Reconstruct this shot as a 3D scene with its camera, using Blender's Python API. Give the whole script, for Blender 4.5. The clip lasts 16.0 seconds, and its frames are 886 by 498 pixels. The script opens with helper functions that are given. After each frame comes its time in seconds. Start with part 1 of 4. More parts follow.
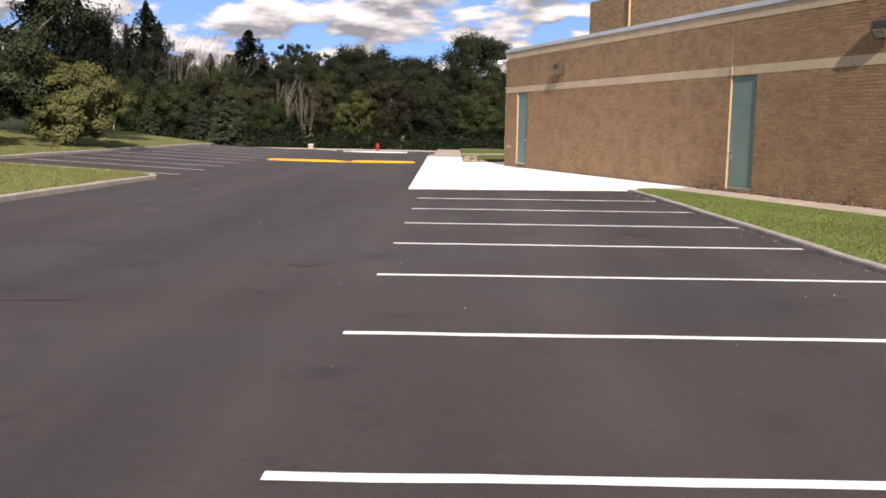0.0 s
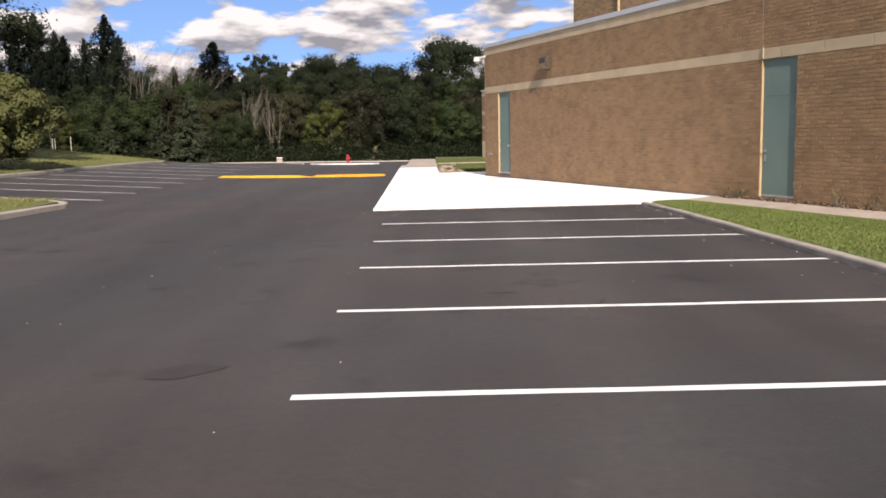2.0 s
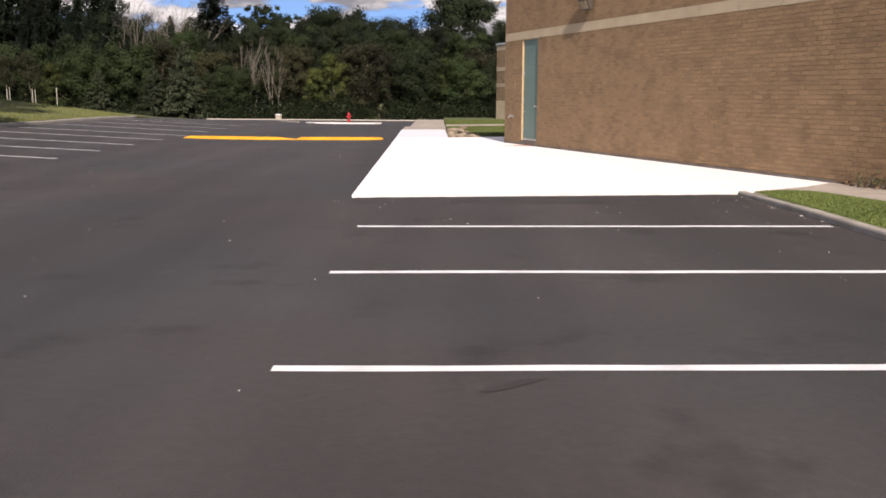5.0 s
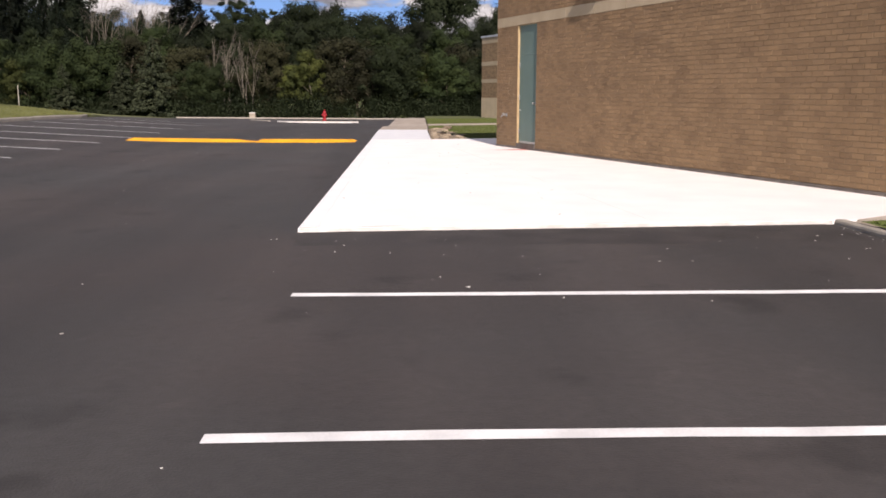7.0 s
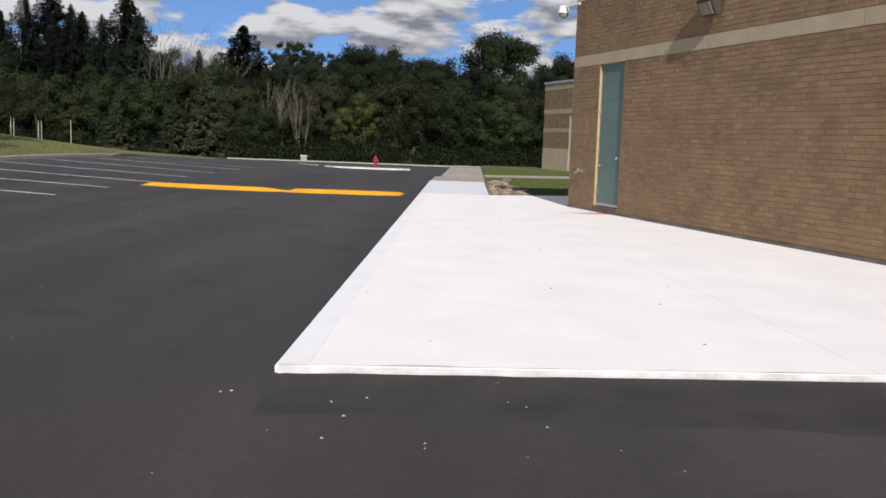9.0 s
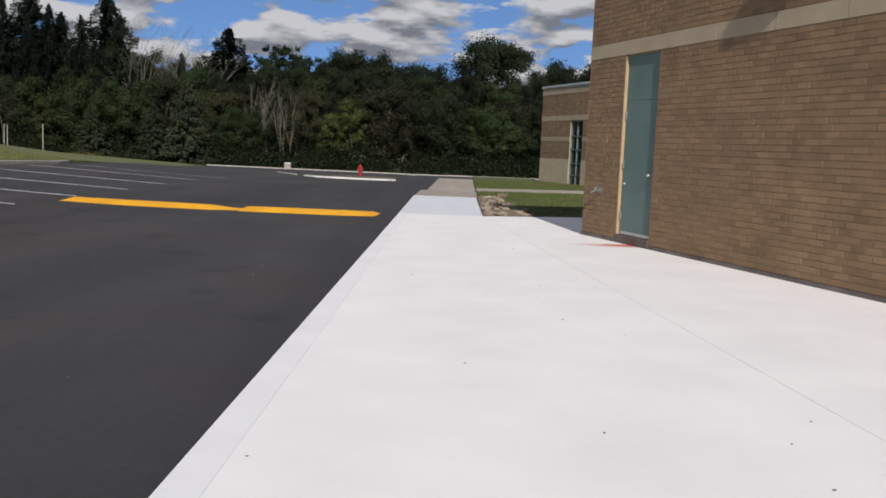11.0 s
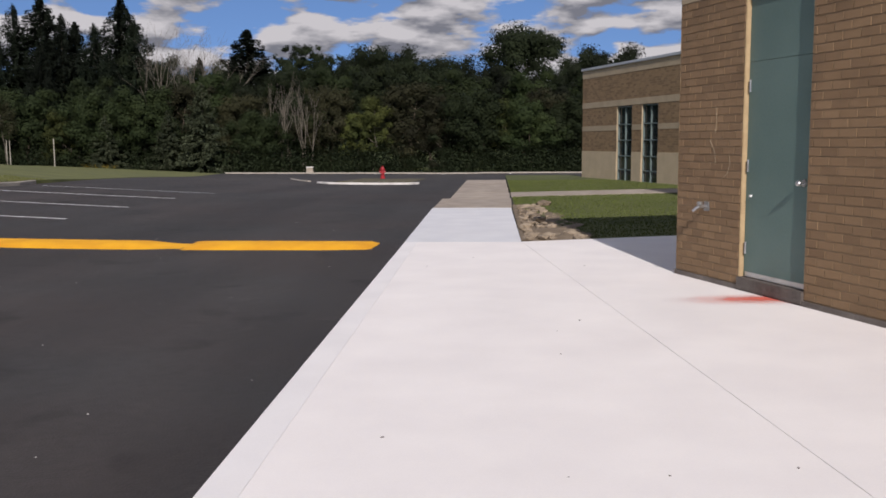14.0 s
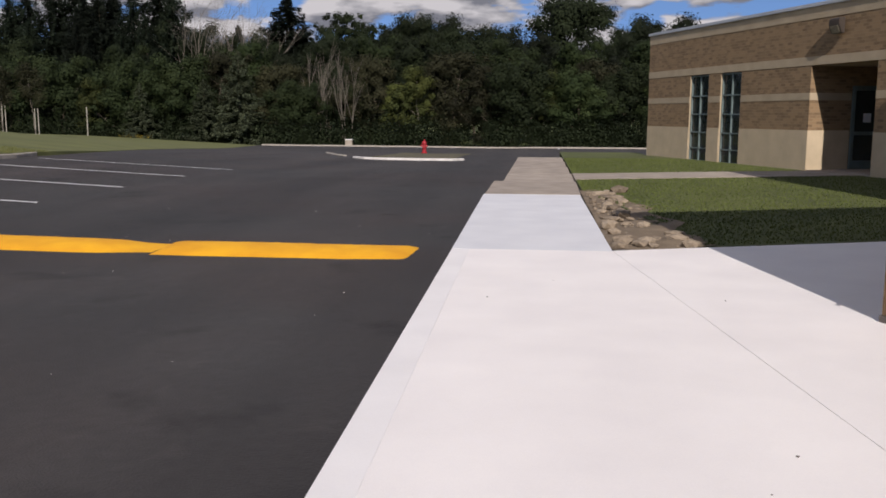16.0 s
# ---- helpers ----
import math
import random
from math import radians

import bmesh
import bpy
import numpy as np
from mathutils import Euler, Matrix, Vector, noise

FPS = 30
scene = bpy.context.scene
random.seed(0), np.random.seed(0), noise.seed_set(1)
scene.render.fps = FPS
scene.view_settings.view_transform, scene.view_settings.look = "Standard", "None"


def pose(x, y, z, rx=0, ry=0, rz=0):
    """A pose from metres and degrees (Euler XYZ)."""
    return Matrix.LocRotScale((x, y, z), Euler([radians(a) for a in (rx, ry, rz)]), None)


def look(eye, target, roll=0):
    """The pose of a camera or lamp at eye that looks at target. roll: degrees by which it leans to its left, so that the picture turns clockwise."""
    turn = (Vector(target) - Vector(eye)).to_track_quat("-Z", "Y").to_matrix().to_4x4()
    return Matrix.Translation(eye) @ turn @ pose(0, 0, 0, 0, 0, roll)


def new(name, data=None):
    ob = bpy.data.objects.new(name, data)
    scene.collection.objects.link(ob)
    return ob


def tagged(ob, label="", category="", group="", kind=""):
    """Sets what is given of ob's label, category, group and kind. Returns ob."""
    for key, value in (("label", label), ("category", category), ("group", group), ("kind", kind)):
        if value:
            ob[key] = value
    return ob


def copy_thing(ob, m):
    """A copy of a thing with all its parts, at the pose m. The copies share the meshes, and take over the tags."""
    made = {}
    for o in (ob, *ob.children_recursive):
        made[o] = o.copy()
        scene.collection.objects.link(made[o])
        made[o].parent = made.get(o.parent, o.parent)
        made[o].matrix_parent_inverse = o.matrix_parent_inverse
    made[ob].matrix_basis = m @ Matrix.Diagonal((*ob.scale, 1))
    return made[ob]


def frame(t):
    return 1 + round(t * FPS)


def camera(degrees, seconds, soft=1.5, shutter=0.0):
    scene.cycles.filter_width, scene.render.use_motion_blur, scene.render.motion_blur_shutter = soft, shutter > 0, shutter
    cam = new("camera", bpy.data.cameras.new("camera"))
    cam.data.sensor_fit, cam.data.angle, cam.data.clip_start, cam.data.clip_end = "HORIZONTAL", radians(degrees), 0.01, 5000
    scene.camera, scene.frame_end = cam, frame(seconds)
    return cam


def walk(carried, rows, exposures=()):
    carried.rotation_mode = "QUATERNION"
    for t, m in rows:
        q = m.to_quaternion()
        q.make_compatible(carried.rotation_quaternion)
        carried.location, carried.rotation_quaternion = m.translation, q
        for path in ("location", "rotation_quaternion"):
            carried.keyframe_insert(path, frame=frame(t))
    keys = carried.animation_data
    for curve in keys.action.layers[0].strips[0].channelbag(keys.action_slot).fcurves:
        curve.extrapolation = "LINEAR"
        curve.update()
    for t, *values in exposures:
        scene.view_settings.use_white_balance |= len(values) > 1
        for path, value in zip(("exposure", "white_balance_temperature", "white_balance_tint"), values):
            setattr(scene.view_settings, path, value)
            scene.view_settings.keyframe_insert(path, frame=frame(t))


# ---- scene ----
cam = camera(52.0, 16.0, soft=1.7)
PATH = [
    (0, (1.12, -23.454, 1.602), (1.102, -21.472, 1.336), 0.85),
    (0.5, (1.148, -22.499, 1.674), (1.209, -20.519, 1.398), 0.5),
    (1, (1.168, -21.258, 1.609), (1.231, -19.281, 1.314), 0.85),
    (1.5, (1.149, -20.208, 1.618), (1.163, -18.226, 1.345), 1.1),
    (2, (1.165, -19.002, 1.546), (1.194, -17.018, 1.298), -1.0),
    (2.5, (1.232, -18.144, 1.607), (1.275, -16.16, 1.36), 2.95),
    (3, (1.242, -17.047, 1.543), (1.311, -15.07, 1.249), 1.0),
    (3.5, (1.209, -16.048, 1.514), (1.229, -14.063, 1.269), 2.0),
    (4, (1.209, -14.972, 1.487), (1.232, -12.992, 1.205), -0.15),
    (6.5, (1.239, -10.228, 1.444), (1.248, -8.259, 1.095), 0.9),
    (7, (1.214, -9.163, 1.4), (1.27, -7.192, 1.061), 0.1),
    (7.5, (1.276, -8.351, 1.446), (1.327, -6.386, 1.078), 1.0),
    (8, (1.253, -7.412, 1.452), (1.283, -5.442, 1.106), 1.8),
    (8.5, (1.261, -6.49, 1.482), (1.204, -4.508, 1.222), 0.6),
    (9, (1.141, -5.313, 1.425), (1.085, -3.329, 1.185), 1.8),
    (9.5, (1.146, -4.387, 1.418), (1.12, -2.409, 1.121), 1.2),
    (10, (1.14, -3.329, 1.437), (1.104, -1.339, 1.242), 3.1),
    (12.5, (1.272, 1.316, 1.477), (1.212, 3.296, 1.204), 0.2),
    (13, (1.304, 2.057, 1.517), (1.213, 4.04, 1.268), 0.5),
    (13.5, (1.259, 3.032, 1.533), (1.22, 5.019, 1.305), 0.7),
    (14, (1.232, 4.205, 1.548), (1.116, 6.188, 1.314), -0.4),
    (14.5, (1.108, 5.039, 1.525), (0.976, 7.023, 1.306), 1.3),
    (15, (1.017, 5.923, 1.543), (0.89, 7.905, 1.304), 1.5),
    (15.5, (0.871, 7.205, 1.497), (0.625, 9.175, 1.256), 1.75),
    (16, (0.785, 7.870, 1.516), (0.581, 9.838, 1.224), 0.2),
]

EXPOSURES = [(0.0, 0.72, 7150, 19), (3.5, 0.59, 7050, 19), (7.0, 0.38, 7000, 20), (8.5, 0.2, 6500, 14), (10.0, -0.06, 6350, 10), (12.5, -0.2, 6450, 15), (16.0, -0.12, 6600, 17)]
walk(cam, [(t, look(eye, target, roll)) for t, eye, target, roll in PATH], EXPOSURES)

# ---- world and sun ----
SUN_EL = radians(32.5)
SUN_DIR = Vector((0.15, -0.989, 0)).normalized() * math.cos(SUN_EL) + Vector((0, 0, math.sin(SUN_EL)))
sun = new("sun", bpy.data.lights.new("sun", "SUN"))
sun.data.energy, sun.data.angle, sun.data.color = 4.6, radians(0.6), (1.0, 0.955, 0.88)
sun.matrix_world = look((0, 0, 60), Vector((0, 0, 60)) - SUN_DIR)

world = bpy.data.worlds.new("sky")
scene.world = world
world.use_nodes = True


def sky_nodes(tree):
    n, l = tree.nodes, tree.links
    n.clear()
    out = n.new("ShaderNodeOutputWorld")
    bg = n.new("ShaderNodeBackground")
    sky = n.new("ShaderNodeTexSky")
    sky.sky_type, sky.sun_disc = "NISHITA", False
    sky.sun_elevation, sky.sun_rotation = SUN_EL, math.atan2(SUN_DIR.x, SUN_DIR.y)
    sky.air_density, sky.dust_density, sky.ozone_density = 1.0, 0.4, 2.0
    tc = n.new("ShaderNodeTexCoord")
    lift, unit = n.new("ShaderNodeVectorMath"), n.new("ShaderNodeVectorMath")
    lift.operation, unit.operation = "ADD", "NORMALIZE"
    lift.inputs[1].default_value = (0, 0, 0.16)
    l.new(tc.outputs["Generated"], lift.inputs[0])
    l.new(lift.outputs[0], unit.inputs[0])
    l.new(unit.outputs[0], sky.inputs["Vector"])
    sep = n.new("ShaderNodeSeparateXYZ")
    l.new(tc.outputs["Generated"], sep.inputs[0])

    def mth(op, a, b, clamp=False):
        m = n.new("ShaderNodeMath")
        m.operation, m.use_clamp = op, clamp
        for i, v in enumerate((a, b)):
            if isinstance(v, (int, float)):
                m.inputs[i].default_value = v
            else:
                l.new(v, m.inputs[i])
        return m.outputs[0]

    def cover(up):
        s = n.new("ShaderNodeVectorMath")
        s.operation = "MULTIPLY_ADD"
        l.new(tc.outputs["Generated"], s.inputs[0])
        s.inputs[1].default_value, s.inputs[2].default_value = (10.5, 10.5, 31.0), (1.3, 5.6, up)
        t = n.new("ShaderNodeTexNoise")
        t.inputs["Scale"].default_value, t.inputs["Detail"].default_value = 1.0, 6
        t.inputs["Roughness"].default_value = 0.5
        l.new(s.outputs[0], t.inputs["Vector"])
        return t.outputs[0]

    here, above = cover(0.0), cover(0.42)
    dens = mth("MULTIPLY", mth("SUBTRACT", here, 0.445), 17.0, True)
    lit = mth("ADD", mth("MULTIPLY", mth("SUBTRACT", here, above), 4.6), 0.46, True)
    ramp = n.new("ShaderNodeValToRGB")
    ramp.color_ramp.elements[0].position, ramp.color_ramp.elements[0].color = 0.1, (2.9, 3.1, 3.6, 1)
    ramp.color_ramp.elements[1].position, ramp.color_ramp.elements[1].color = 0.85, (9.0, 9.0, 9.2, 1)
    l.new(lit, ramp.inputs[0])
    tint = n.new("ShaderNodeMix")
    tint.data_type, tint.blend_type = "RGBA", "MULTIPLY"
    tint.inputs[0].default_value = 1.0
    tint.inputs[7].default_value = (1.02, 1.26, 1.60, 1)
    l.new(sky.outputs[0], tint.inputs[6])
    mix = n.new("ShaderNodeMix")
    mix.data_type = "RGBA"
    l.new(dens, mix.inputs[0])
    l.new(tint.outputs[2], mix.inputs[6])
    l.new(ramp.outputs[0], mix.inputs[7])
    l.new(mix.outputs[2], bg.inputs[0])
    bg.inputs[1].default_value = 0.07
    l.new(bg.outputs[0], out.inputs[0])


sky_nodes(world.node_tree)


# ---- materials ----
def material(name, base, dark=None, scale=4.0, rough=0.85, bump=0.2, fine=60.0, spread=0.5, metal=0.0, pieces=0.0, coord="Object", wet=0.0):
    """Base colour varied at two scales, with fine relief. pieces: how much single pieces differ."""
    m = bpy.data.materials.new(name)
    m.use_nodes = True
    n, l = m.node_tree.nodes, m.node_tree.links
    b = n["Principled BSDF"]
    b.inputs["Roughness"].default_value, b.inputs["Metallic"].default_value = rough, metal
    tc = n.new("ShaderNodeTexCoord")
    big, small = n.new("ShaderNodeTexNoise"), n.new("ShaderNodeTexNoise")
    for t, s, d in ((big, scale, 5), (small, fine, 3)):
        t.inputs["Scale"].default_value, t.inputs["Detail"].default_value = s, d
        l.new(tc.outputs[coord], t.inputs["Vector"])
    add = n.new("ShaderNodeMath")
    add.operation = "MULTIPLY_ADD"
    add.inputs[1].default_value = 0.35
    l.new(small.outputs[0], add.inputs[0])
    l.new(big.outputs[0], add.inputs[2])
    last = add.outputs[0]
    if pieces:
        oi, geo = n.new("ShaderNodeObjectInfo"), n.new("ShaderNodeNewGeometry")
        s = n.new("ShaderNodeMath")
        s.operation = "ADD"
        l.new(oi.outputs["Random"], s.inputs[0])
        l.new(geo.outputs["Random Per Island"], s.inputs[1])
        f = n.new("ShaderNodeMath")
        f.operation = "FRACT"
        l.new(s.outputs[0], f.inputs[0])
        g = n.new("ShaderNodeMath")
        g.operation = "MULTIPLY_ADD"
        g.inputs[1].default_value, g.inputs[2].default_value = pieces, -pieces / 2
        l.new(f.outputs[0], g.inputs[0])
        e = n.new("ShaderNodeMath")
        e.operation = "ADD"
        l.new(g.outputs[0], e.inputs[0])
        l.new(last, e.inputs[1])
        last = e.outputs[0]
    ramp = n.new("ShaderNodeValToRGB")
    dark = dark or tuple(c * 0.6 for c in base)
    ramp.color_ramp.elements[0].position, ramp.color_ramp.elements[0].color = 0.68 - spread / 2, (*dark, 1)
    ramp.color_ramp.elements[1].position, ramp.color_ramp.elements[1].color = 0.68 + spread / 2, (*base, 1)
    l.new(last, ramp.inputs[0])
    l.new(ramp.outputs[0], b.inputs["Base Color"])
    if bump:
        bp = n.new("ShaderNodeBump")
        bp.inputs["Strength"].default_value, bp.inputs["Distance"].default_value = bump, 0.01
        l.new(small.outputs[0], bp.inputs["Height"])
        l.new(bp.outputs[0], b.inputs["Normal"])
    return m


ASPHALT = material("asphalt", (0.0415, 0.0372, 0.0360), (0.0265, 0.0238, 0.0232), 0.5, 0.88, 0.6, 70, 0.6)
SEAM = material("damp_asphalt_seam", (0.038, 0.0320, 0.0305), (0.0165, 0.0138, 0.0135), 2.2, 0.85, 0.7, 60, 0.4)
PAINT = material("line_paint", (0.82, 0.82, 0.82), (0.6, 0.6, 0.6), 3.0, 0.7, 0.3, 80, 0.35)
YELLOW = material("yellow_paint", (0.86, 0.44, 0.006), (0.66, 0.29, 0.005), 2.0, 0.9, 0.3, 70, 0.5)
NEW_CONCRETE = material("new_concrete", (0.86, 0.83, 0.81), (0.77, 0.74, 0.73), 1.2, 0.8, 0.15, 120, 0.5)
EDGE_CONCRETE = material("cool_trowelled_concrete", (0.70, 0.71, 0.73), (0.60, 0.61, 0.64), 1.5, 0.75, 0.1, 100, 0.5)
OLD_CONCRETE = material("old_concrete", (0.42, 0.36, 0.30), (0.27, 0.23, 0.19), 2.0, 0.9, 0.4, 80, 0.5, pieces=0.2)
STRIP_CONCRETE = material("trowelled_edge_concrete", (0.82, 0.805, 0.80), (0.74, 0.725, 0.725), 1.5, 0.75, 0.1, 100, 0.5)
KERB = material("kerb_concrete", (0.44, 0.40, 0.345), (0.25, 0.225, 0.19), 3.0, 0.9, 0.5, 60, 0.6, pieces=0.3)
BRICK = material("brown_brick", (0.300, 0.192, 0.102), (0.150, 0.092, 0.049), 1.5, 0.9, 0.6, 90, 0.9, pieces=0.34)
MORTAR = material("mortar", (0.285, 0.20, 0.118), (0.20, 0.14, 0.083), 3.0, 0.95, 0.4, 100, 0.5)
STONE = material("beige_stone_band", (0.45, 0.365, 0.25), (0.36, 0.29, 0.195), 2.0, 0.85, 0.3, 90, 0.5, pieces=0.15)
BLOCK = material("cream_block", (0.56, 0.455, 0.31), (0.45, 0.365, 0.245), 2.0, 0.85, 0.2, 60, 0.5)
FOUNDATION = material("grey_foundation", (0.19, 0.165, 0.145), (0.085, 0.07, 0.062), 3.0, 0.95, 0.6, 40, 0.5)
GREEN_DOOR = material("green_door_paint", (0.13, 0.20, 0.18), (0.09, 0.15, 0.135), 1.2, 0.55, 0.05, 40, 0.6)
TAN_FRAME = material("tan_frame_paint", (0.47, 0.35, 0.20), (0.34, 0.24, 0.13), 5.0, 0.6, 0.1, 40, 0.6)
METAL = material("brushed_metal", (0.6, 0.6, 0.6), (0.4, 0.4, 0.4), 8.0, 0.3, 0.05, 90, 0.5, metal=0.9)
CAP = material("metal_roof_edge", (0.55, 0.58, 0.62), (0.45, 0.48, 0.52), 1.0, 0.5, 0.05, 40, 0.5, metal=0.3)
BRONZE = material("bronze_lamp_housing", (0.055, 0.04, 0.03), (0.035, 0.026, 0.02), 4.0, 0.6, 0.1, 60, 0.5)
LENS = material("lamp_lens", (0.30, 0.26, 0.19), (0.2, 0.17, 0.12), 8.0, 0.25, 0.1, 40, 0.5)
WHITE_PLASTIC = material("white_plastic", (0.8, 0.8, 0.8), (0.7, 0.7, 0.7), 4.0, 0.4, 0.0, 40, 0.5)
DARK_GLASS = material("dark_window_glass", (0.035, 0.045, 0.045), (0.02, 0.028, 0.028), 1.0, 0.06, 0.0, 10, 0.5)
GREEN_FRAME = material("teal_window_frame", (0.16, 0.21, 0.205), (0.11, 0.15, 0.15), 3.0, 0.5, 0.05, 40, 0.5)
GRASS = material("grass", (0.108, 0.134, 0.028), (0.060, 0.078, 0.017), 0.6, 0.95, 0.6, 40, 0.6)
DRY_GRASS = material("dry_grass", (0.135, 0.145, 0.040), (0.078, 0.088, 0.023), 0.5, 0.95, 0.3, 14, 0.6)
COURT_BLADE = material("courtyard_grass_blade", (0.104, 0.130, 0.025), (0.052, 0.070, 0.013), 0.5, 0.8, 0.0, 10, 0.8, pieces=0.5)
COURT_GRASS = material("courtyard_grass", (0.096, 0.110, 0.024), (0.050, 0.064, 0.014), 0.6, 0.95, 0.6, 40, 0.6)
BLADE = material("grass_blade", (0.120, 0.158, 0.033), (0.070, 0.094, 0.019), 0.5, 0.8, 0.0, 10, 0.8, pieces=0.35)
DIRT = material("dirt", (0.25, 0.19, 0.125), (0.10, 0.075, 0.05), 2.5, 0.95, 0.8, 25, 0.6)
ROCK = material("rubble_stone", (0.36, 0.29, 0.21), (0.15, 0.115, 0.08), 3.0, 0.95, 0.6, 25, 0.7, pieces=0.6)
RED = material("red_hydrant_paint", (0.40, 0.018, 0.026), (0.25, 0.012, 0.018), 6.0, 0.45, 0.05, 40, 0.5)
BARK = material("bark", (0.16, 0.125, 0.095), (0.07, 0.055, 0.042), 3.0, 0.95, 0.6, 18, 0.6)
PALE_BARK = material("pale_bark", (0.21, 0.185, 0.15), (0.10, 0.086, 0.07), 3.0, 0.95, 0.4, 18, 0.6)
FLOOR_WOOD = material("weathered_wood", (0.15, 0.125, 0.095), (0.09, 0.07, 0.05), 4.0, 0.9, 0.4, 30, 0.5)


def leaves(name, light, dark):
    m = material(name, light, dark, 0.3, 0.8, 0.0, 2.0, 0.8, pieces=0.16)
    n, l = m.node_tree.nodes, m.node_tree.links
    b = n["Principled BSDF"]
    b.inputs["Specular IOR Level"].default_value = 0.2
    oi, mr, mx = n.new("ShaderNodeObjectInfo"), n.new("ShaderNodeMapRange"), n.new("ShaderNodeMix")
    mr.inputs["To Min"].default_value, mr.inputs["To Max"].default_value = 0.36, 1.0
    mx.data_type, mx.blend_type = "RGBA", "MULTIPLY"
    mx.inputs[0].default_value = 1.0
    l.new(oi.outputs["Random"], mr.inputs["Value"])
    l.new(b.inputs["Base Color"].links[0].from_socket, mx.inputs[6])
    l.new(mr.outputs[0], mx.inputs[7])
    l.new(mx.outputs[2], b.inputs["Base Color"])
    return m


LEAF_DARK = leaves("dark_green_leaves", (0.020, 0.030, 0.0095), (0.007, 0.012, 0.005))
LEAF_MID = leaves("green_leaves", (0.036, 0.051, 0.014), (0.010, 0.022, 0.007))
LEAF_YELLOW = leaves("yellow_green_leaves", (0.085, 0.094, 0.020), (0.026, 0.040, 0.011))
LEAF_BROWN = leaves("turning_olive_leaves", (0.045, 0.044, 0.018), (0.014, 0.016, 0.007))
NEEDLE = leaves("spruce_needles", (0.023, 0.035, 0.018), (0.007, 0.013, 0.008))
NEEDLE_PALE = leaves("pale_pine_needles", (0.058, 0.076, 0.032), (0.020, 0.031, 0.013))
SHRUB = leaves("pale_willow_leaves", (0.130, 0.138, 0.046), (0.044, 0.054, 0.019))


# ---- builders ----
def link(name, bm, mat, parent=None, label=""):
    me = bpy.data.meshes.new(name)
    bm.to_mesh(me)
    bm.free()
    me.materials.append(mat)
    ob = new(name, me)
    ob.parent = parent
    if label:
        ob["label"] = label
    return ob


def part(name, bm, mat, parent, label=""):
    return link(name, bm, mat, parent, label)


def thing(name, m, label, category, group="", kind=""):
    ob = new(name)
    ob.matrix_world = m
    ob.empty_display_size = 0.2
    return tagged(ob, label, category, group, kind)


def box(x0, x1, y0, y1, z0, z1, bevel=0.0, bm=None):
    bm = bm or bmesh.new()
    r = bmesh.ops.create_cube(bm, size=1)
    bmesh.ops.scale(bm, vec=(x1 - x0, y1 - y0, z1 - z0), verts=r["verts"])
    bmesh.ops.translate(bm, vec=((x0 + x1) / 2, (y0 + y1) / 2, (z0 + z1) / 2), verts=r["verts"])
    if bevel:
        es = {e for v in r["verts"] for e in v.link_edges}
        bmesh.ops.bevel(bm, geom=list(es), offset=bevel, segments=2, affect="EDGES")
    return bm


def tube(p, q, r0, r1, n=8, bm=None):
    """A tapered round bar from p to q."""
    bm = bm or bmesh.new()
    p, q = Vector(p), Vector(q)
    m = Matrix.Translation((p + q) / 2) @ (q - p).to_track_quat("Z", "Y").to_matrix().to_4x4()
    bmesh.ops.create_cone(bm, cap_ends=True, segments=n, radius1=r0, radius2=r1, depth=(q - p).length, matrix=m)
    return bm


def prism(points, z0, z1, bevel=0.0, drape=None):
    """A flat plate with the given outline."""
    bm = bmesh.new()
    vs = [bm.verts.new((x, y, z1)) for x, y in points]
    f = bm.faces.new(vs)
    if f.normal.z < 0 or sum((points[i][0] - points[i - 1][0]) * (points[i][1] + points[i - 1][1]) for i in range(len(points))) > 0:
        bmesh.ops.reverse_faces(bm, faces=[f])
    low = bmesh.ops.extrude_face_region(bm, geom=[f])
    bmesh.ops.translate(bm, vec=(0, 0, z0 - z1), verts=[v for v in low["geom"] if isinstance(v, bmesh.types.BMVert)])
    bmesh.ops.recalc_face_normals(bm, faces=bm.faces)
    if bevel:
        es = [e for e in bm.edges if all(v.co.z > z1 - 1e-4 for v in e.verts)]
        bmesh.ops.bevel(bm, geom=es, offset=bevel, segments=2, affect="EDGES")
    return bm


def smooth(a, b, v):
    v = min(1, max(0, (v - a) / (b - a)))
    return v * v * (3 - 2 * v)


def level(x, y):
    """Height of the paved ground: level by the building, rising to the west, falling away to the north."""
    rise = 0.05 * max(0.0, -x - 7.0) if x > -30 else 1.15
    dip = 0.03 * smooth(0.2, -0.8, x) * smooth(-1, 6, y) * smooth(-7.5, -4.0, x)
    return rise * (1 - 0.9 * smooth(30, 75, y)) - 0.0235 * max(0.0, min(y, 110.0) - 30) - dip


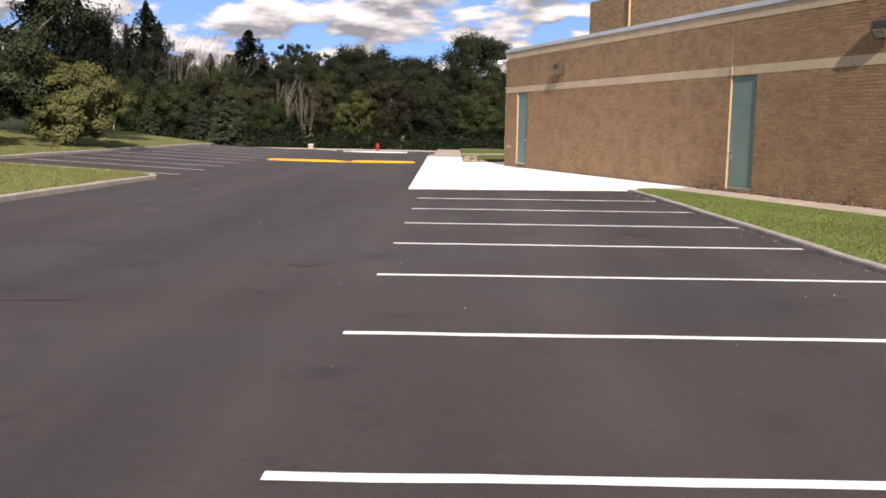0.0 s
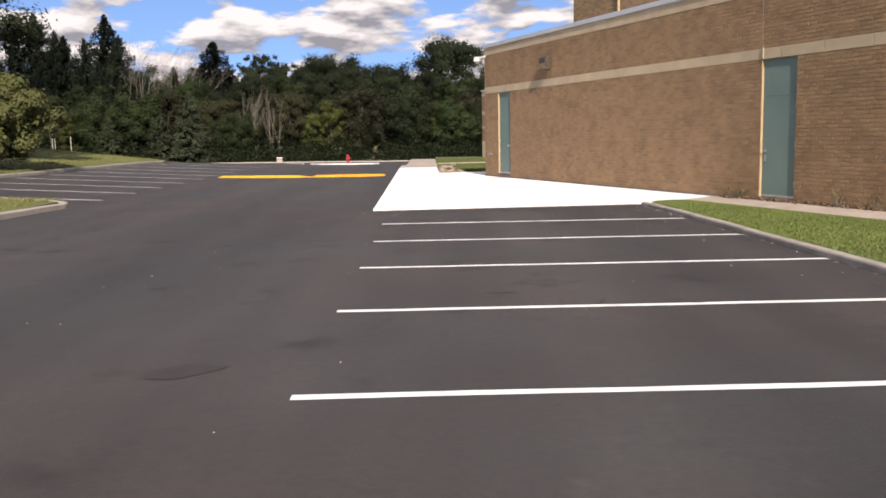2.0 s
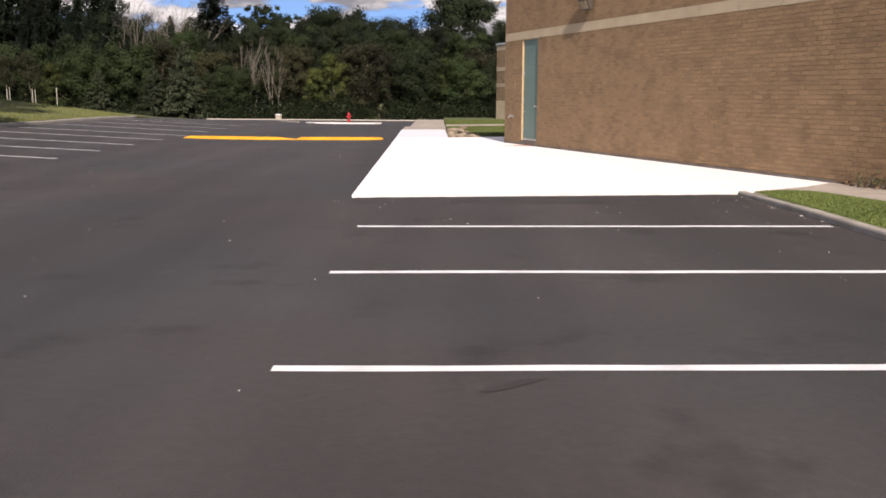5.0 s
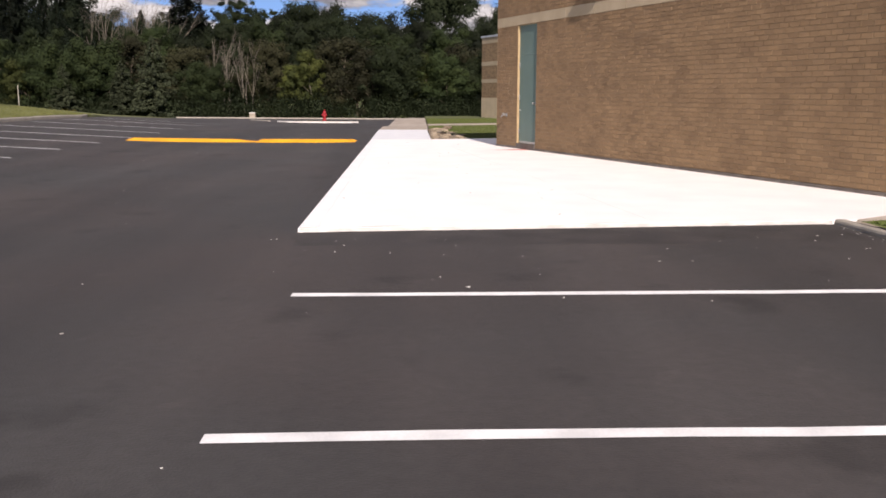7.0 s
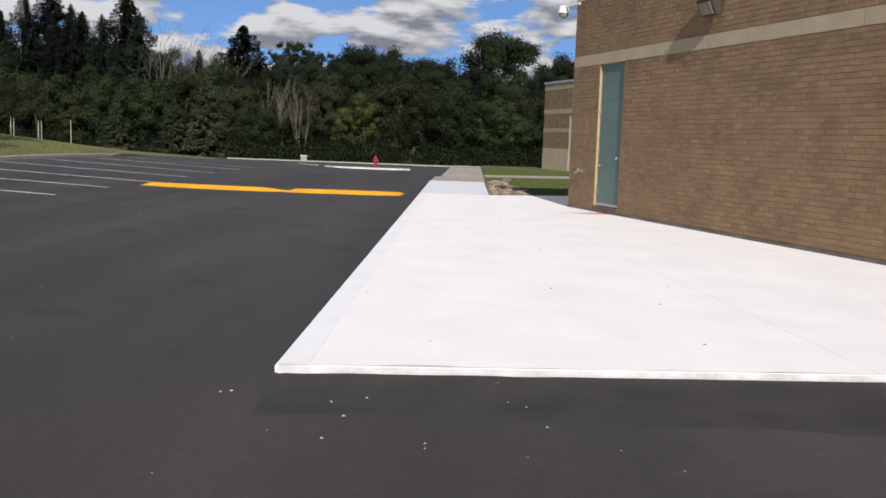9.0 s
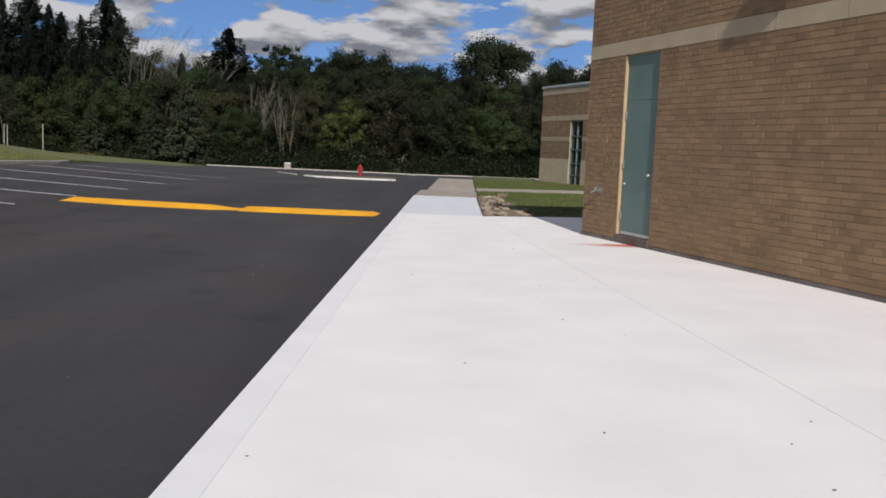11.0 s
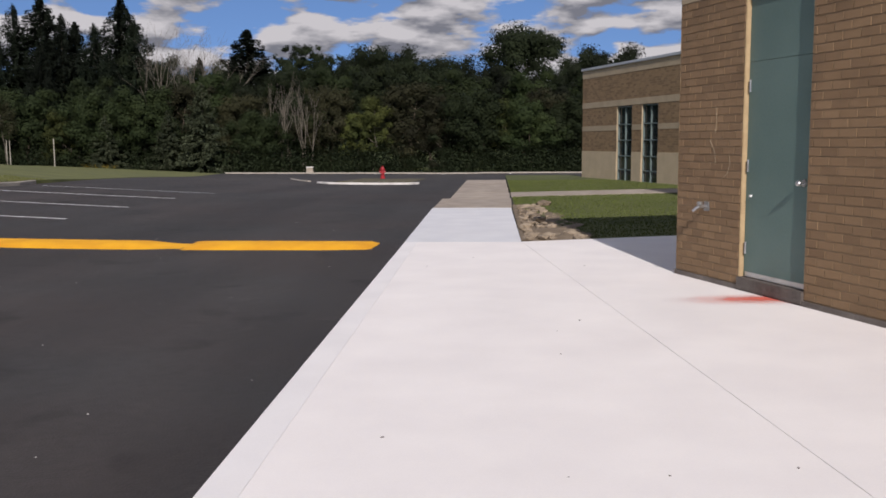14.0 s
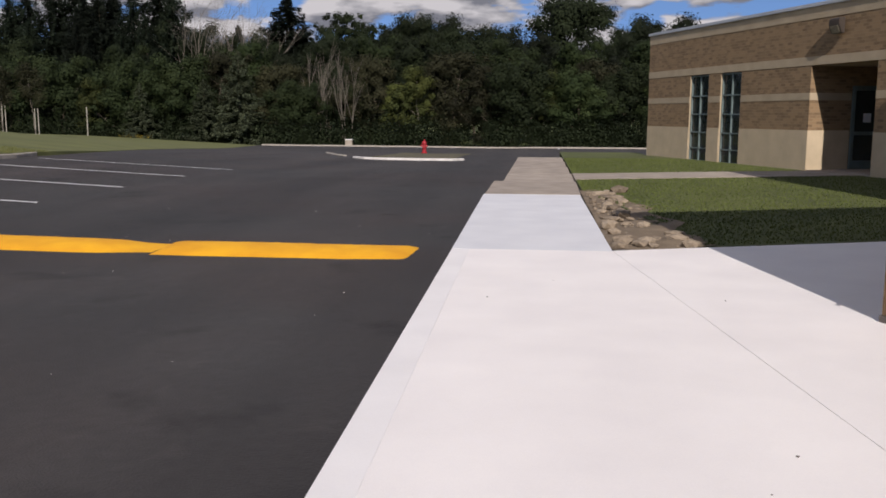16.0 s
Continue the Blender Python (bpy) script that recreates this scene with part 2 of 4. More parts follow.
def sheet(name, x0, x1, y0, y1, step, mat, height, keep=None):
    """A ground sheet as a grid that follows the lie of the land."""
    nx, ny = max(1, round((x1 - x0) / step)), max(1, round((y1 - y0) / step))
    bm = bmesh.new()
    g = [[None] * (ny + 1) for _ in range(nx + 1)]
    for i in range(nx + 1):
        for j in range(ny + 1):
            x, y = x0 + (x1 - x0) * i / nx, y0 + (y1 - y0) * j / ny
            g[i][j] = bm.verts.new((x, y, height(x, y)))
    for i in range(nx):
        for j in range(ny):
            if keep is None or keep(x0 + (x1 - x0) * (i + 0.5) / nx, y0 + (y1 - y0) * (j + 0.5) / ny):
                bm.faces.new((g[i][j], g[i + 1][j], g[i + 1][j + 1], g[i][j + 1]))
    bmesh.ops.delete(bm, geom=[v for v in bm.verts if not v.link_faces], context="VERTS")
    return link(name, bm, mat)


def brick_pattern(name, light, dark, mortar, length, height):
    """Brickwork for walls that stay far off, in the wall's own metres."""
    m = material(name, light, dark, 1.5, 0.9, 0.2, 60, 0.6)
    n, l = m.node_tree.nodes, m.node_tree.links
    tc, sp, cb, br = n.new("ShaderNodeTexCoord"), n.new("ShaderNodeSeparateXYZ"), n.new("ShaderNodeCombineXYZ"), n.new("ShaderNodeTexBrick")
    ad, mx = n.new("ShaderNodeMath"), n.new("ShaderNodeMix")
    l.new(tc.outputs["Object"], sp.inputs[0])
    l.new(sp.outputs[0], ad.inputs[0])
    l.new(sp.outputs[1], ad.inputs[1])
    l.new(ad.outputs[0], cb.inputs[0])
    l.new(sp.outputs[2], cb.inputs[1])
    l.new(cb.outputs[0], br.inputs["Vector"])
    for k, v in (("Scale", 1.0), ("Brick Width", length), ("Row Height", height), ("Mortar Size", 0.006), ("Bias", -0.25)):
        br.inputs[k].default_value = v
    br.inputs["Color1"].default_value, br.inputs["Color2"].default_value = (*light, 1), (*dark, 1)
    br.inputs["Mortar"].default_value = (*mortar, 1)
    mx.data_type, mx.blend_type = "RGBA", "MIX"
    mx.inputs[0].default_value = 0.8
    b = n["Principled BSDF"]
    l.new(b.inputs["Base Color"].links[0].from_socket, mx.inputs[6])
    l.new(br.outputs["Color"], mx.inputs[7])
    l.new(mx.outputs[2], b.inputs["Base Color"])
    return m


FAR_BRICK = brick_pattern("far_brickwork", (0.285, 0.19, 0.102), (0.12, 0.074, 0.041), (0.29, 0.21, 0.125), 0.215, 0.0811)


def worn_lanes(m):
    """Long faint wear bands along the driving direction."""
    n, l = m.node_tree.nodes, m.node_tree.links
    tc, mp, ns, rp, mx = (n.new("ShaderNode" + k) for k in ("TexCoord", "Mapping", "TexNoise", "ValToRGB", "Mix"))
    mp.inputs["Scale"].default_value, mp.inputs["Rotation"].default_value = (0.55, 0.05, 1), (0, 0, radians(8))
    ns.inputs["Scale"].default_value, ns.inputs["Detail"].default_value = 1.0, 4
    rp.color_ramp.elements[0].position, rp.color_ramp.elements[0].color = 0.38, (0.74, 0.74, 0.76, 1)
    rp.color_ramp.elements[1].position, rp.color_ramp.elements[1].color = 0.66, (1.3, 1.28, 1.28, 1)
    mx.data_type, mx.blend_type = "RGBA", "MULTIPLY"
    mx.inputs[0].default_value = 1.0
    b = n["Principled BSDF"]
    l.new(tc.outputs["Object"], mp.inputs[0])
    l.new(mp.outputs[0], ns.inputs["Vector"])
    l.new(ns.outputs[0], rp.inputs[0])
    l.new(b.inputs["Base Color"].links[0].from_socket, mx.inputs[6])
    l.new(rp.outputs[0], mx.inputs[7])
    l.new(mx.outputs[2], b.inputs["Base Color"])

    sp, r2, m2 = n.new("ShaderNodeTexNoise"), n.new("ShaderNodeValToRGB"), n.new("ShaderNodeMix")
    sp.inputs["Scale"].default_value, sp.inputs["Detail"].default_value = 1.1, 6
    r2.color_ramp.elements[0].position, r2.color_ramp.elements[0].color = 0.60, (1, 1, 1, 1)
    r2.color_ramp.elements[1].position, r2.color_ramp.elements[1].color = 0.70, (0.55, 0.54, 0.54, 1)
    m2.data_type, m2.blend_type = "RGBA", "MULTIPLY"
    m2.inputs[0].default_value = 1.0
    l.new(tc.outputs["Object"], sp.inputs["Vector"])
    l.new(sp.outputs[0], r2.inputs[0])
    l.new(mx.outputs[2], m2.inputs[6])
    l.new(r2.outputs[0], m2.inputs[7])
    l.new(m2.outputs[2], b.inputs["Base Color"])

    # broad shifts of hue between brownish and cool patches, and pale scuffs
    last = m2.outputs[2]
    for scale, detail, lo, hi, c0, c1 in ((0.22, 3, 0.38, 0.62, (0.93, 1.0, 1.02, 1), (1.08, 0.99, 0.96, 1)), (2.6, 9, 0.63, 0.76, (1, 1, 1, 1), (1.38, 1.36, 1.34, 1)), (14.0, 6, 0.3, 0.75, (0.86, 0.86, 0.86, 1), (1.14, 1.14, 1.14, 1))):
        ns, rp, mx = (n.new("ShaderNode" + k) for k in ("TexNoise", "ValToRGB", "Mix"))
        ns.inputs["Scale"].default_value, ns.inputs["Detail"].default_value = scale, detail
        rp.color_ramp.elements[0].position, rp.color_ramp.elements[0].color = lo, c0
        rp.color_ramp.elements[1].position, rp.color_ramp.elements[1].color = hi, c1
        mx.data_type, mx.blend_type = "RGBA", "MULTIPLY"
        mx.inputs[0].default_value = 1.0
        l.new(tc.outputs["Object"], ns.inputs["Vector"])
        l.new(ns.outputs[0], rp.inputs[0])
        l.new(last, mx.inputs[6])
        l.new(rp.outputs[0], mx.inputs[7])
        last = mx.outputs[2]
    l.new(last, b.inputs["Base Color"])


worn_lanes(ASPHALT)


def sheet_lines(name, xs, ys, mat, height):
    bm = bmesh.new()
    g = [[bm.verts.new((x, y, height(x, y))) for y in ys] for x in xs]
    for i in range(len(xs) - 1):
        for j in range(len(ys) - 1):
            bm.faces.new((g[i][j], g[i + 1][j], g[i + 1][j + 1], g[i][j + 1]))
    return link(name, bm, mat)


# ---- ground ----
far = [-2500, -900, -350, -150, -90]
XS = far + list(range(-60, 61, 3)) + [-v for v in reversed(far)]
YS = [-2500, -900, -350, -150, -80] + list(range(-45, 121, 3)) + [160, 350, 900, 2500]
tagged(sheet_lines("ground", XS, YS, GRASS, lambda x, y: level(x, y) - 0.06), "grassy ground that reaches the horizon", "ground", kind="structure")
tagged(sheet("parking_lot", -27, 30, -45, 90, 1.5, ASPHALT, lambda x, y: level(x, y) - (0.12 if x > 2.9 and y > 2.9 and (x - 3.28) * 0.943 + (y - 14.58) * 0.332 > -4.5 and y < 17 else 0.0)), "fresh dark asphalt of a parking lot", "parking lot", kind="structure")


def line_strip(name, p, q, width, mat, parent=None, up=0.004):
    """A painted line that follows the ground, with slightly uneven edges."""
    p, q = Vector(p), Vector(q)
    d = (q - p).normalized()
    s = Vector((-d.y, d.x))
    n = max(2, round((q - p).length / 0.5))
    bm = bmesh.new()
    rows = []
    for i in range(n + 1):
        c = p.lerp(q, i / n)
        w = width / 2 * random.uniform(0.93, 1.06)
        k = random.uniform(-0.008, 0.008)
        a, b = c + s * (w + k), c - s * (w - k)
        rows.append([bm.verts.new((v.x, v.y, level(v.x, v.y) + up)) for v in (a, b)])
    for i in range(n):
        bm.faces.new((rows[i][0], rows[i][1], rows[i + 1][1], rows[i + 1][0]))
    bmesh.ops.recalc_face_normals(bm, faces=bm.faces)
    for f in bm.faces:
        if f.normal.z < 0:
            f.normal_flip()
    return link(name, bm, mat, parent)


for i, (y, xl, xr) in enumerate([(-2.92, 0.33, 5.72), (-5.6, 0.33, 5.82), (-8.32, 0.33, 5.93), (-11.0, 0.325, 5.98), (-13.69, 0.315, 6.05), (-16.53, 0.29, 6.1), (-19.47, 0.27, 6.2), (-22.3, 0.27, 6.3), (-25.1, 0.27, 6.4)]):
    tagged(line_strip("stall_line", (xl, y), (xr, y + 0.045), 0.105, PAINT), "white painted parking stall line on asphalt", "road marking", "stall lines by the building", "structure")
for k, y in enumerate((4.8, 7.65, 10.45, 13.3, 16.2, 19.1, 22.35, 25.65, 29.0, 32.6)):
    tagged(line_strip("stall_line", (-7.35 - 0.04 * k, y), (-13.4, y), 0.105, PAINT), "white painted parking stall line across the aisle", "road marking", "stall lines along the lawn", "structure")
for k in range(9):
    x = -21.5 + 3.0 * k
    tagged(line_strip("stall_line", (x, 84.5), (x + 0.1, 89.6), 0.105, PAINT), "white painted stall line at the far kerb", "road marking", "stall lines at the far kerb", "structure")


def kerb(name, pts, label, width=0.16, height=0.13, mat=None, fade=0.0):
    """A kerb swept along a line: face and top with a rounded edge, sunk into the ground."""
    bm = bmesh.new()
    pts = [Vector(p) for p in pts]
    fine = [pts[0]]
    for a, b in zip(pts, pts[1:]):
        n = max(1, math.ceil((b - a).length / 1.5))
        fine += [a.lerp(b, i / n) for i in range(1, n + 1)]
    prof = [(0, -0.15), (0.0, height - 0.03), (0.01, height - 0.01), (0.03, height), (width - 0.02, height), (width, height - 0.02), (width, -0.15)]
    rows = []
    for i, c in enumerate(fine):
        d = (fine[min(i + 1, len(fine) - 1)] - fine[max(i - 1, 0)]).normalized()
        s = Vector((d.y, -d.x))
        j = random.uniform(-0.008, 0.008)
        z = level(c.x, c.y) - fade * smooth(2.4, 0.0, (fine[-1] - c).length)
        rows.append([bm.verts.new((c.x + s.x * (o + j), c.y + s.y * (o + j), z + h + (j if h > 0 else 0))) for o, h in prof])
    for a, b in zip(rows, rows[1:]):
        for k in range(len(prof) - 1):
            bm.faces.new((a[k], a[k + 1], b[k + 1], b[k]))
    for e in (rows[0], rows[-1]):
        bm.faces.new(e)
    bmesh.ops.recalc_face_normals(bm, faces=bm.faces)
    return tagged(link(name, bm, mat or KERB), label, "kerb", kind="structure")


def arc(cx, cy, r, a0, a1, n=8):
    return [(cx + r * math.cos(radians(a0 + (a1 - a0) * i / n)), cy + r * math.sin(radians(a0 + (a1 - a0) * i / n))) for i in range(n + 1)]


# kerb beside the stalls, drawn northwards so that its back lies to the east
kerb("kerb", [(7.1, -45), (6.27, -22), (6.04, -12), (5.87, -6), (5.74, 0.5)], "worn concrete kerb between stalls and grass", 0.14, 0.088, fade=0.035)
# kerb round the grass peninsula and along the western lawn (back to the west)
kerb("kerb", [(-13.8, 3.3)] + [(-10.5, 3.1)] + arc(-8.05, 2.15, 0.8, 90, 0, 8) + [(-7.35, 0), (-7.6, -6), (-7.9, -45)], "pale concrete kerb round a grass peninsula", 0.17, 0.13)
kerb("kerb", [(-13.9, 33.4), (-13.6, 31.8), (-13.65, 28), (-13.75, 3.4)], "pale concrete kerb along the lawn", 0.17, 0.13)
kerb("kerb", [(30, 90), (-24.6, 90)], "pale far kerb in front of the woods", 0.2, 0.12)


def edge_x(y):
    return -13.9 if y < 33.5 else -13.9 - (y - 33.5) * 0.195


def lawn_west():
    bm = bmesh.new()
    ys = [-45 + 2.5 * j for j in range(55)]
    off = [0, 0.06, 0.5, 1.5, 3, 5, 8, 12, 17, 24, 34, 48]
    g = []
    for o in off:
        row = []
        for y in ys:
            x = edge_x(y) - o
            z = level(max(x, -29), y) + 0.12 - 0.11 * smooth(34, 42, y) + 0.068 * min(o, 20) * (1 - 0.3 * smooth(40, 80, y))
            row.append(bm.verts.new((x, y, z - (0.25 if o == 0 else 0))))
        g.append(row)
    for i in range(len(off) - 1):
        for j in range(len(ys) - 1):
            bm.faces.new((g[i][j], g[i][j + 1], g[i + 1][j + 1], g[i + 1][j]))
    return link("lawn", bm, DRY_GRASS)


tagged(lawn_west(), "mown lawn that rises behind the kerb", "lawn", kind="structure")


def peninsula():
    bm = bmesh.new()
    xs = [-14 + 0.4 * i for i in range(17)]
    rows = []
    for x in xs:
        end = 3.15 if x < -8.05 else 2.15 + 0.8 * math.sqrt(max(0, 1 - ((x + 8.05) / 0.85) ** 2))
        rows.append([bm.verts.new((min(x, -7.5) - (0.0 if y > -3 else 0.25 * (i == len(xs) - 1)), y, level(x, y) + 0.11)) for i in [xs.index(x)] for y in (-45, -30, -15, -6, -2, 0, end * 0.6, end)])
    for a, b in zip(rows, rows[1:]):
        for j in range(7):
            bm.faces.new((a[j], b[j], b[j + 1], a[j + 1]))
    return link("lawn", bm, DRY_GRASS)


tagged(peninsula(), "mown grass peninsula behind a concrete kerb", "lawn", kind="structure")

# ---- building frames ----
MB = pose(3.28, 14.58, 0, 0, 0, -70.6)      # x runs along the wall towards the south, y into the building
MW = pose(4.875, 43.02, 0, 0, 0, -70.6)


def bl(u, v):
    p = MB @ Vector((u, v, 0))
    return (p.x, p.y)


def slab(name, pts, z0, z1, mat, parent=None, bevel=0.008):
    return link(name, prism(pts, z0, z1, bevel), mat, parent)


# new white concrete apron, in panels with a joint between them
def jx(y):
    return 3.76 + (1.62 - 3.76) * max(0.0, y - 0.3196) / 17.5804


apron = tagged(new("pavement"), "new white concrete apron along the building", "pavement", kind="structure")
g = 0.0014
front = 0.085
for y0, y1, xa, xb in ((0, 17.85, 0.0, -0.15),):
    lift = front if y0 == 0 else 0
    slab("panel_edge", [(xa, y0 + g * (y0 > 0)), (xa + 0.2, y0 + g * (y0 > 0) + lift * 0.2), (xb + 0.2, y1 - g), (xb, y1 - g)], -0.1, 0.0445, STRIP_CONCRETE, apron, 0.004)
    slab("panel", [(xa + 0.2, y0 + g * (y0 > 0) + lift * 0.2), (jx(y0) - g, y0 + g * (y0 > 0) + lift * jx(0)), (jx(y1) - g, y1 - g), (xb + 0.2, y1 - g)], -0.1, 0.045, NEW_CONCRETE, apron, 0.0012)
slab("panel", [(-0.15, 17.85 + g), (1.62 - g, 17.85 + g), (1.58, 25.0), (-0.22, 25.0)], -0.1, 0.045, EDGE_CONCRETE, apron, 0.0012)
back = Vector((0.943, 0.332))
e0 = Vector((1.62 + g, 17.9))
ew = e0 + back * 11.5
wall_hit = bl(13.45, 0.02)
slab("panel", [(jx(0) + g, front * jx(0)), (5.98, front * 5.98), (7.0, 1.15), wall_hit, bl(9.0, 0.02), bl(5.0, 0.02), bl(2.4, 0.02), bl(0.05, 0.02), bl(0.05, 11.0), (ew.x, ew.y), (e0.x, e0.y)], -0.1, 0.045, NEW_CONCRETE, apron, 0.0012)
last = apron.children[-1]
for v in last.data.vertices:
    if v.co.z > 0:
        w = (MB.inverted() @ v.co)
        v.co.z -= (0.045 * smooth(0.4, 5.0, w.x) + 0.025 * smooth(5.0, 9.0, w.x) - 0.04 * smooth(9.0, 13.2, w.x)) * smooth(-3.2, 0.0, w.y)

# old walk by the wall, south of the apron
slab_pts = [(5.98, 0.47), (6.99, 1.12), bl(13.47, 0.02), bl(60, 0.02), bl(60, -1.45), bl(17, -1.45), (6.6, -0.3)]
walk_s = tagged(slab("pavement", slab_pts, -0.1, 0.055, OLD_CONCRETE), "old grey concrete walk along the brick wall", "pavement", kind="structure")


def verge():
    bm = bmesh.new()
    rows = []
    for k in range(40):
        y = 0.1 - k * 1.1
        xa = 5.84 + (-y) * 0.0235
        xb = 3.28 + (14.58 - y) * 0.3522 - 1.5
        rows.append([bm.verts.new((xa + (xb - xa) * f, y, 0.085 + 0.03 * math.sin(math.pi * f) - 0.03 * f)) for f in (0, 0.25, 0.5, 0.75, 1)])
    for a, b in zip(rows, rows[1:]):
        for j in range(4):
            bm.faces.new((a[j], b[j], b[j + 1], a[j + 1]))
    bmesh.ops.recalc_face_normals(bm, faces=bm.faces)
    for f in bm.faces:
        if f.normal.z < 0:
            f.normal_flip()
    return link("lawn", bm, GRASS)


tagged(verge(), "grass verge between kerb and walk", "lawn", kind="structure")

# old walk north of the apron, and the path to the entrance
old = tagged(new("pavement"), "old brownish concrete walk in flags", "pavement", kind="structure")
for y0, y1, xl in ((25.02, 28.4, -0.2), (28.41, 31.2, 0.02), (31.21, 34.2, 0.04), (34.21, 37.2, 0.06), (37.21, 40.2, 0.08)):
    slab("flag", [(xl, y0), (1.60, y0), (1.64, y1), (xl + 0.01, y1)], -0.3, 0.05, OLD_CONCRETE, old)
d = back
for k in range(5):
    a, b = Vector((1.66, 29.2)) + d * (1.75 * k), Vector((1.66, 29.2)) + d * (1.75 * k + 1.74)
    n = Vector((-0.332, 0.943)) * 2.0
    end = (a.x + n.x, a.y + n.y) if k else (1.66, a.y + 2.0 / 0.943)
    slab("flag", [(a.x, a.y), (b.x, b.y), (b.x + n.x, b.y + n.y), end], -0.3, 0.05, OLD_CONCRETE, old)


def court_lawn():
    """Lawn between the two wings, west to the walk."""
    k = Vector((1.66, 18.0)) + back * 11
    return link("lawn", prism([(2.75, 18.4), (k.x, k.y), (13.6, 20.6), (4.84, 43.0), (4.84, 45.5), (1.67, 45.5), (1.67, 26.4), (2.2, 25.2), (2.15, 23.0), (2.5, 20.5)], -0.5, 0.035), COURT_GRASS)


tagged(court_lawn(), "lawn in front of the recessed wing, part in shade", "lawn", kind="structure")

# ---- main building ----
building = thing("school_building", MB, "brown brick building with beige bands and green doors", "building")
L = 62.0
DOORS = ((1.19, 2.2), (15.0, 16.06))
Z0, ZD, ZB, ZP, ZT = 0.10, 3.02, 3.25, 4.38, 4.68
BW, BH = 0.215, 0.0811


def wall_core():
    """Backing wall with the two door openings cut out."""
    bm = bmesh.new()
    x = 0.0
    for a, b in DOORS:
        box(x, a, 0.005, 0.3, -0.4, ZD, bm=bm)
        x = b
    box(x, L, 0.005, 0.3, -0.4, ZD, bm=bm)
    box(0.0, L, 0.005, 0.3, ZD, ZT, bm=bm)
    box(0.0, 0.3, 0.3, 11.3, -0.4, ZT, bm=bm)
    return bm


wall = part("wall", wall_core(), MORTAR, building, "brown brick wall with light mortar")
part("foundation", box(-0.02, L, -0.012, 0.03, -0.3, Z0 - 0.006), FOUNDATION, building, "grey parged foundation strip")
part("foundation", box(-0.02, 0.0, 0.03, 11.2, -0.3, Z0 - 0.006), FOUNDATION, building)
for z0, z1, out in ((ZD, ZB, 0.006), (ZP, ZT - 0.04, 0.01)):
    x = 0.0
    while x < 30:
        part("band_stone", box(x - (out if x == 0 else 0), min(x + 1.196, L), -out, 0.029, z0 + 0.003, z1 - 0.003, 0.004), STONE, building)
        x += 1.2
    part("band_stone", box(x, L, -out, 0.029, z0 + 0.003, z1 - 0.003), STONE, building)
    part("band_stone", box(-out, 0.0, 0.03, 11.2, z0 + 0.003, z1 - 0.003), STONE, building)
part("roof_edge", box(-0.05, L, -0.05, 0.35, ZT - 0.04, ZT + 0.09, 0.012), CAP, building, "pale metal roof edge")
part("roof_edge", box(-0.05, 0.35, 0.35, 11.4, ZT - 0.04, ZT + 0.09, 0.012), CAP, building)
part("roof", box(0.3, L, 0.3, 14, ZT - 0.3, ZT - 0.1), CAP, building, "flat grey roof")
part("upper_wall", box(-4.8, L, 6.25, 16, -0.4, 7.6), FAR_BRICK, building, "set-back upper brick storey")
part("downpipe", tube((-1.0, 6.19, ZT - 0.1), (-1.0, 6.19, 7.55), 0.05, 0.05, 10), TAN_FRAME, building, "beige downpipe")


def door(u0, u1, z0, parent, lever):
    """A tall steel door with a transom panel, in a tan frame. lever: a lever by the tan jamb instead of a knob."""
    dr = part("door", box(u0 + 0.022, u1 - 0.03, 0.05, 0.095, z0 + 0.01, z0 + 2.13, 0.002), GREEN_DOOR, parent, "faded green steel door")
    part("transom_panel", box(u0 + 0.022, u1 - 0.03, 0.05, 0.095, z0 + 2.133, ZD - 0.012, 0.001), GREEN_DOOR, dr)
    part("frame", box(u0 + 0.003, u0 + 0.020, 0.0, 0.11, z0, ZD - 0.004, 0.006), TAN_FRAME, dr, "tan painted steel frame")
    part("frame", box(u1 - 0.026, u1 - 0.003, 0.02, 0.11, z0, ZD - 0.004, 0.004), TAN_FRAME, dr)
    part("frame", box(u0 + 0.021, u1 - 0.026, 0.03, 0.11, ZD - 0.011, ZD - 0.003), TAN_FRAME, dr)
    part("sill", box(u0 - 0.005, u1 + 0.005, -0.02, 0.14, z0 - 0.12, z0 + 0.003, 0.008), FOUNDATION, dr, "worn grey concrete sill")
    part("sweep", box(u0 + 0.055, u1 - 0.04, 0.043, 0.0495, z0 + 0.012, z0 + 0.06), METAL, dr)
    side = u1 - 0.04 if lever else u0 + 0.056
    for z in (0.3, 1.12, 1.9):
        part("hinge", tube((side, 0.039, z0 + z - 0.06), (side, 0.039, z0 + z + 0.06), 0.011, 0.011, 8), METAL, dr)
    x, zk = (u0 + 0.12 if lever else u1 - 0.1), z0 + 0.98
    kb = tube((x, 0.049, zk), (x, 0.04, zk), 0.035, 0.035, 14)
    tube((x, 0.04, zk), (x, -0.01, zk), 0.012, 0.012, 10, kb)
    if lever:
        tube((x - 0.01, -0.007, zk), (x + 0.12, -0.007, zk), 0.011, 0.009, 10, kb)
        part("lever", kb, METAL, dr, "steel lever handle")
        part("lock_plate", box(x - 0.03, x + 0.03, 0.045, 0.0495, zk - 0.22, zk - 0.08, 0.002), METAL, dr)
    else:
        bmesh.ops.create_uvsphere(kb, u_segments=14, v_segments=8, radius=0.029, matrix=Matrix.Translation((x, -0.015, zk)))
        part("knob", kb, METAL, dr, "round metal knob")
        part("peg", tube((u0 + 0.12, 0.049, zk - 0.16), (u0 + 0.12, 0.025, zk - 0.16), 0.012, 0.012, 8), WHITE_PLASTIC, dr)
    return dr


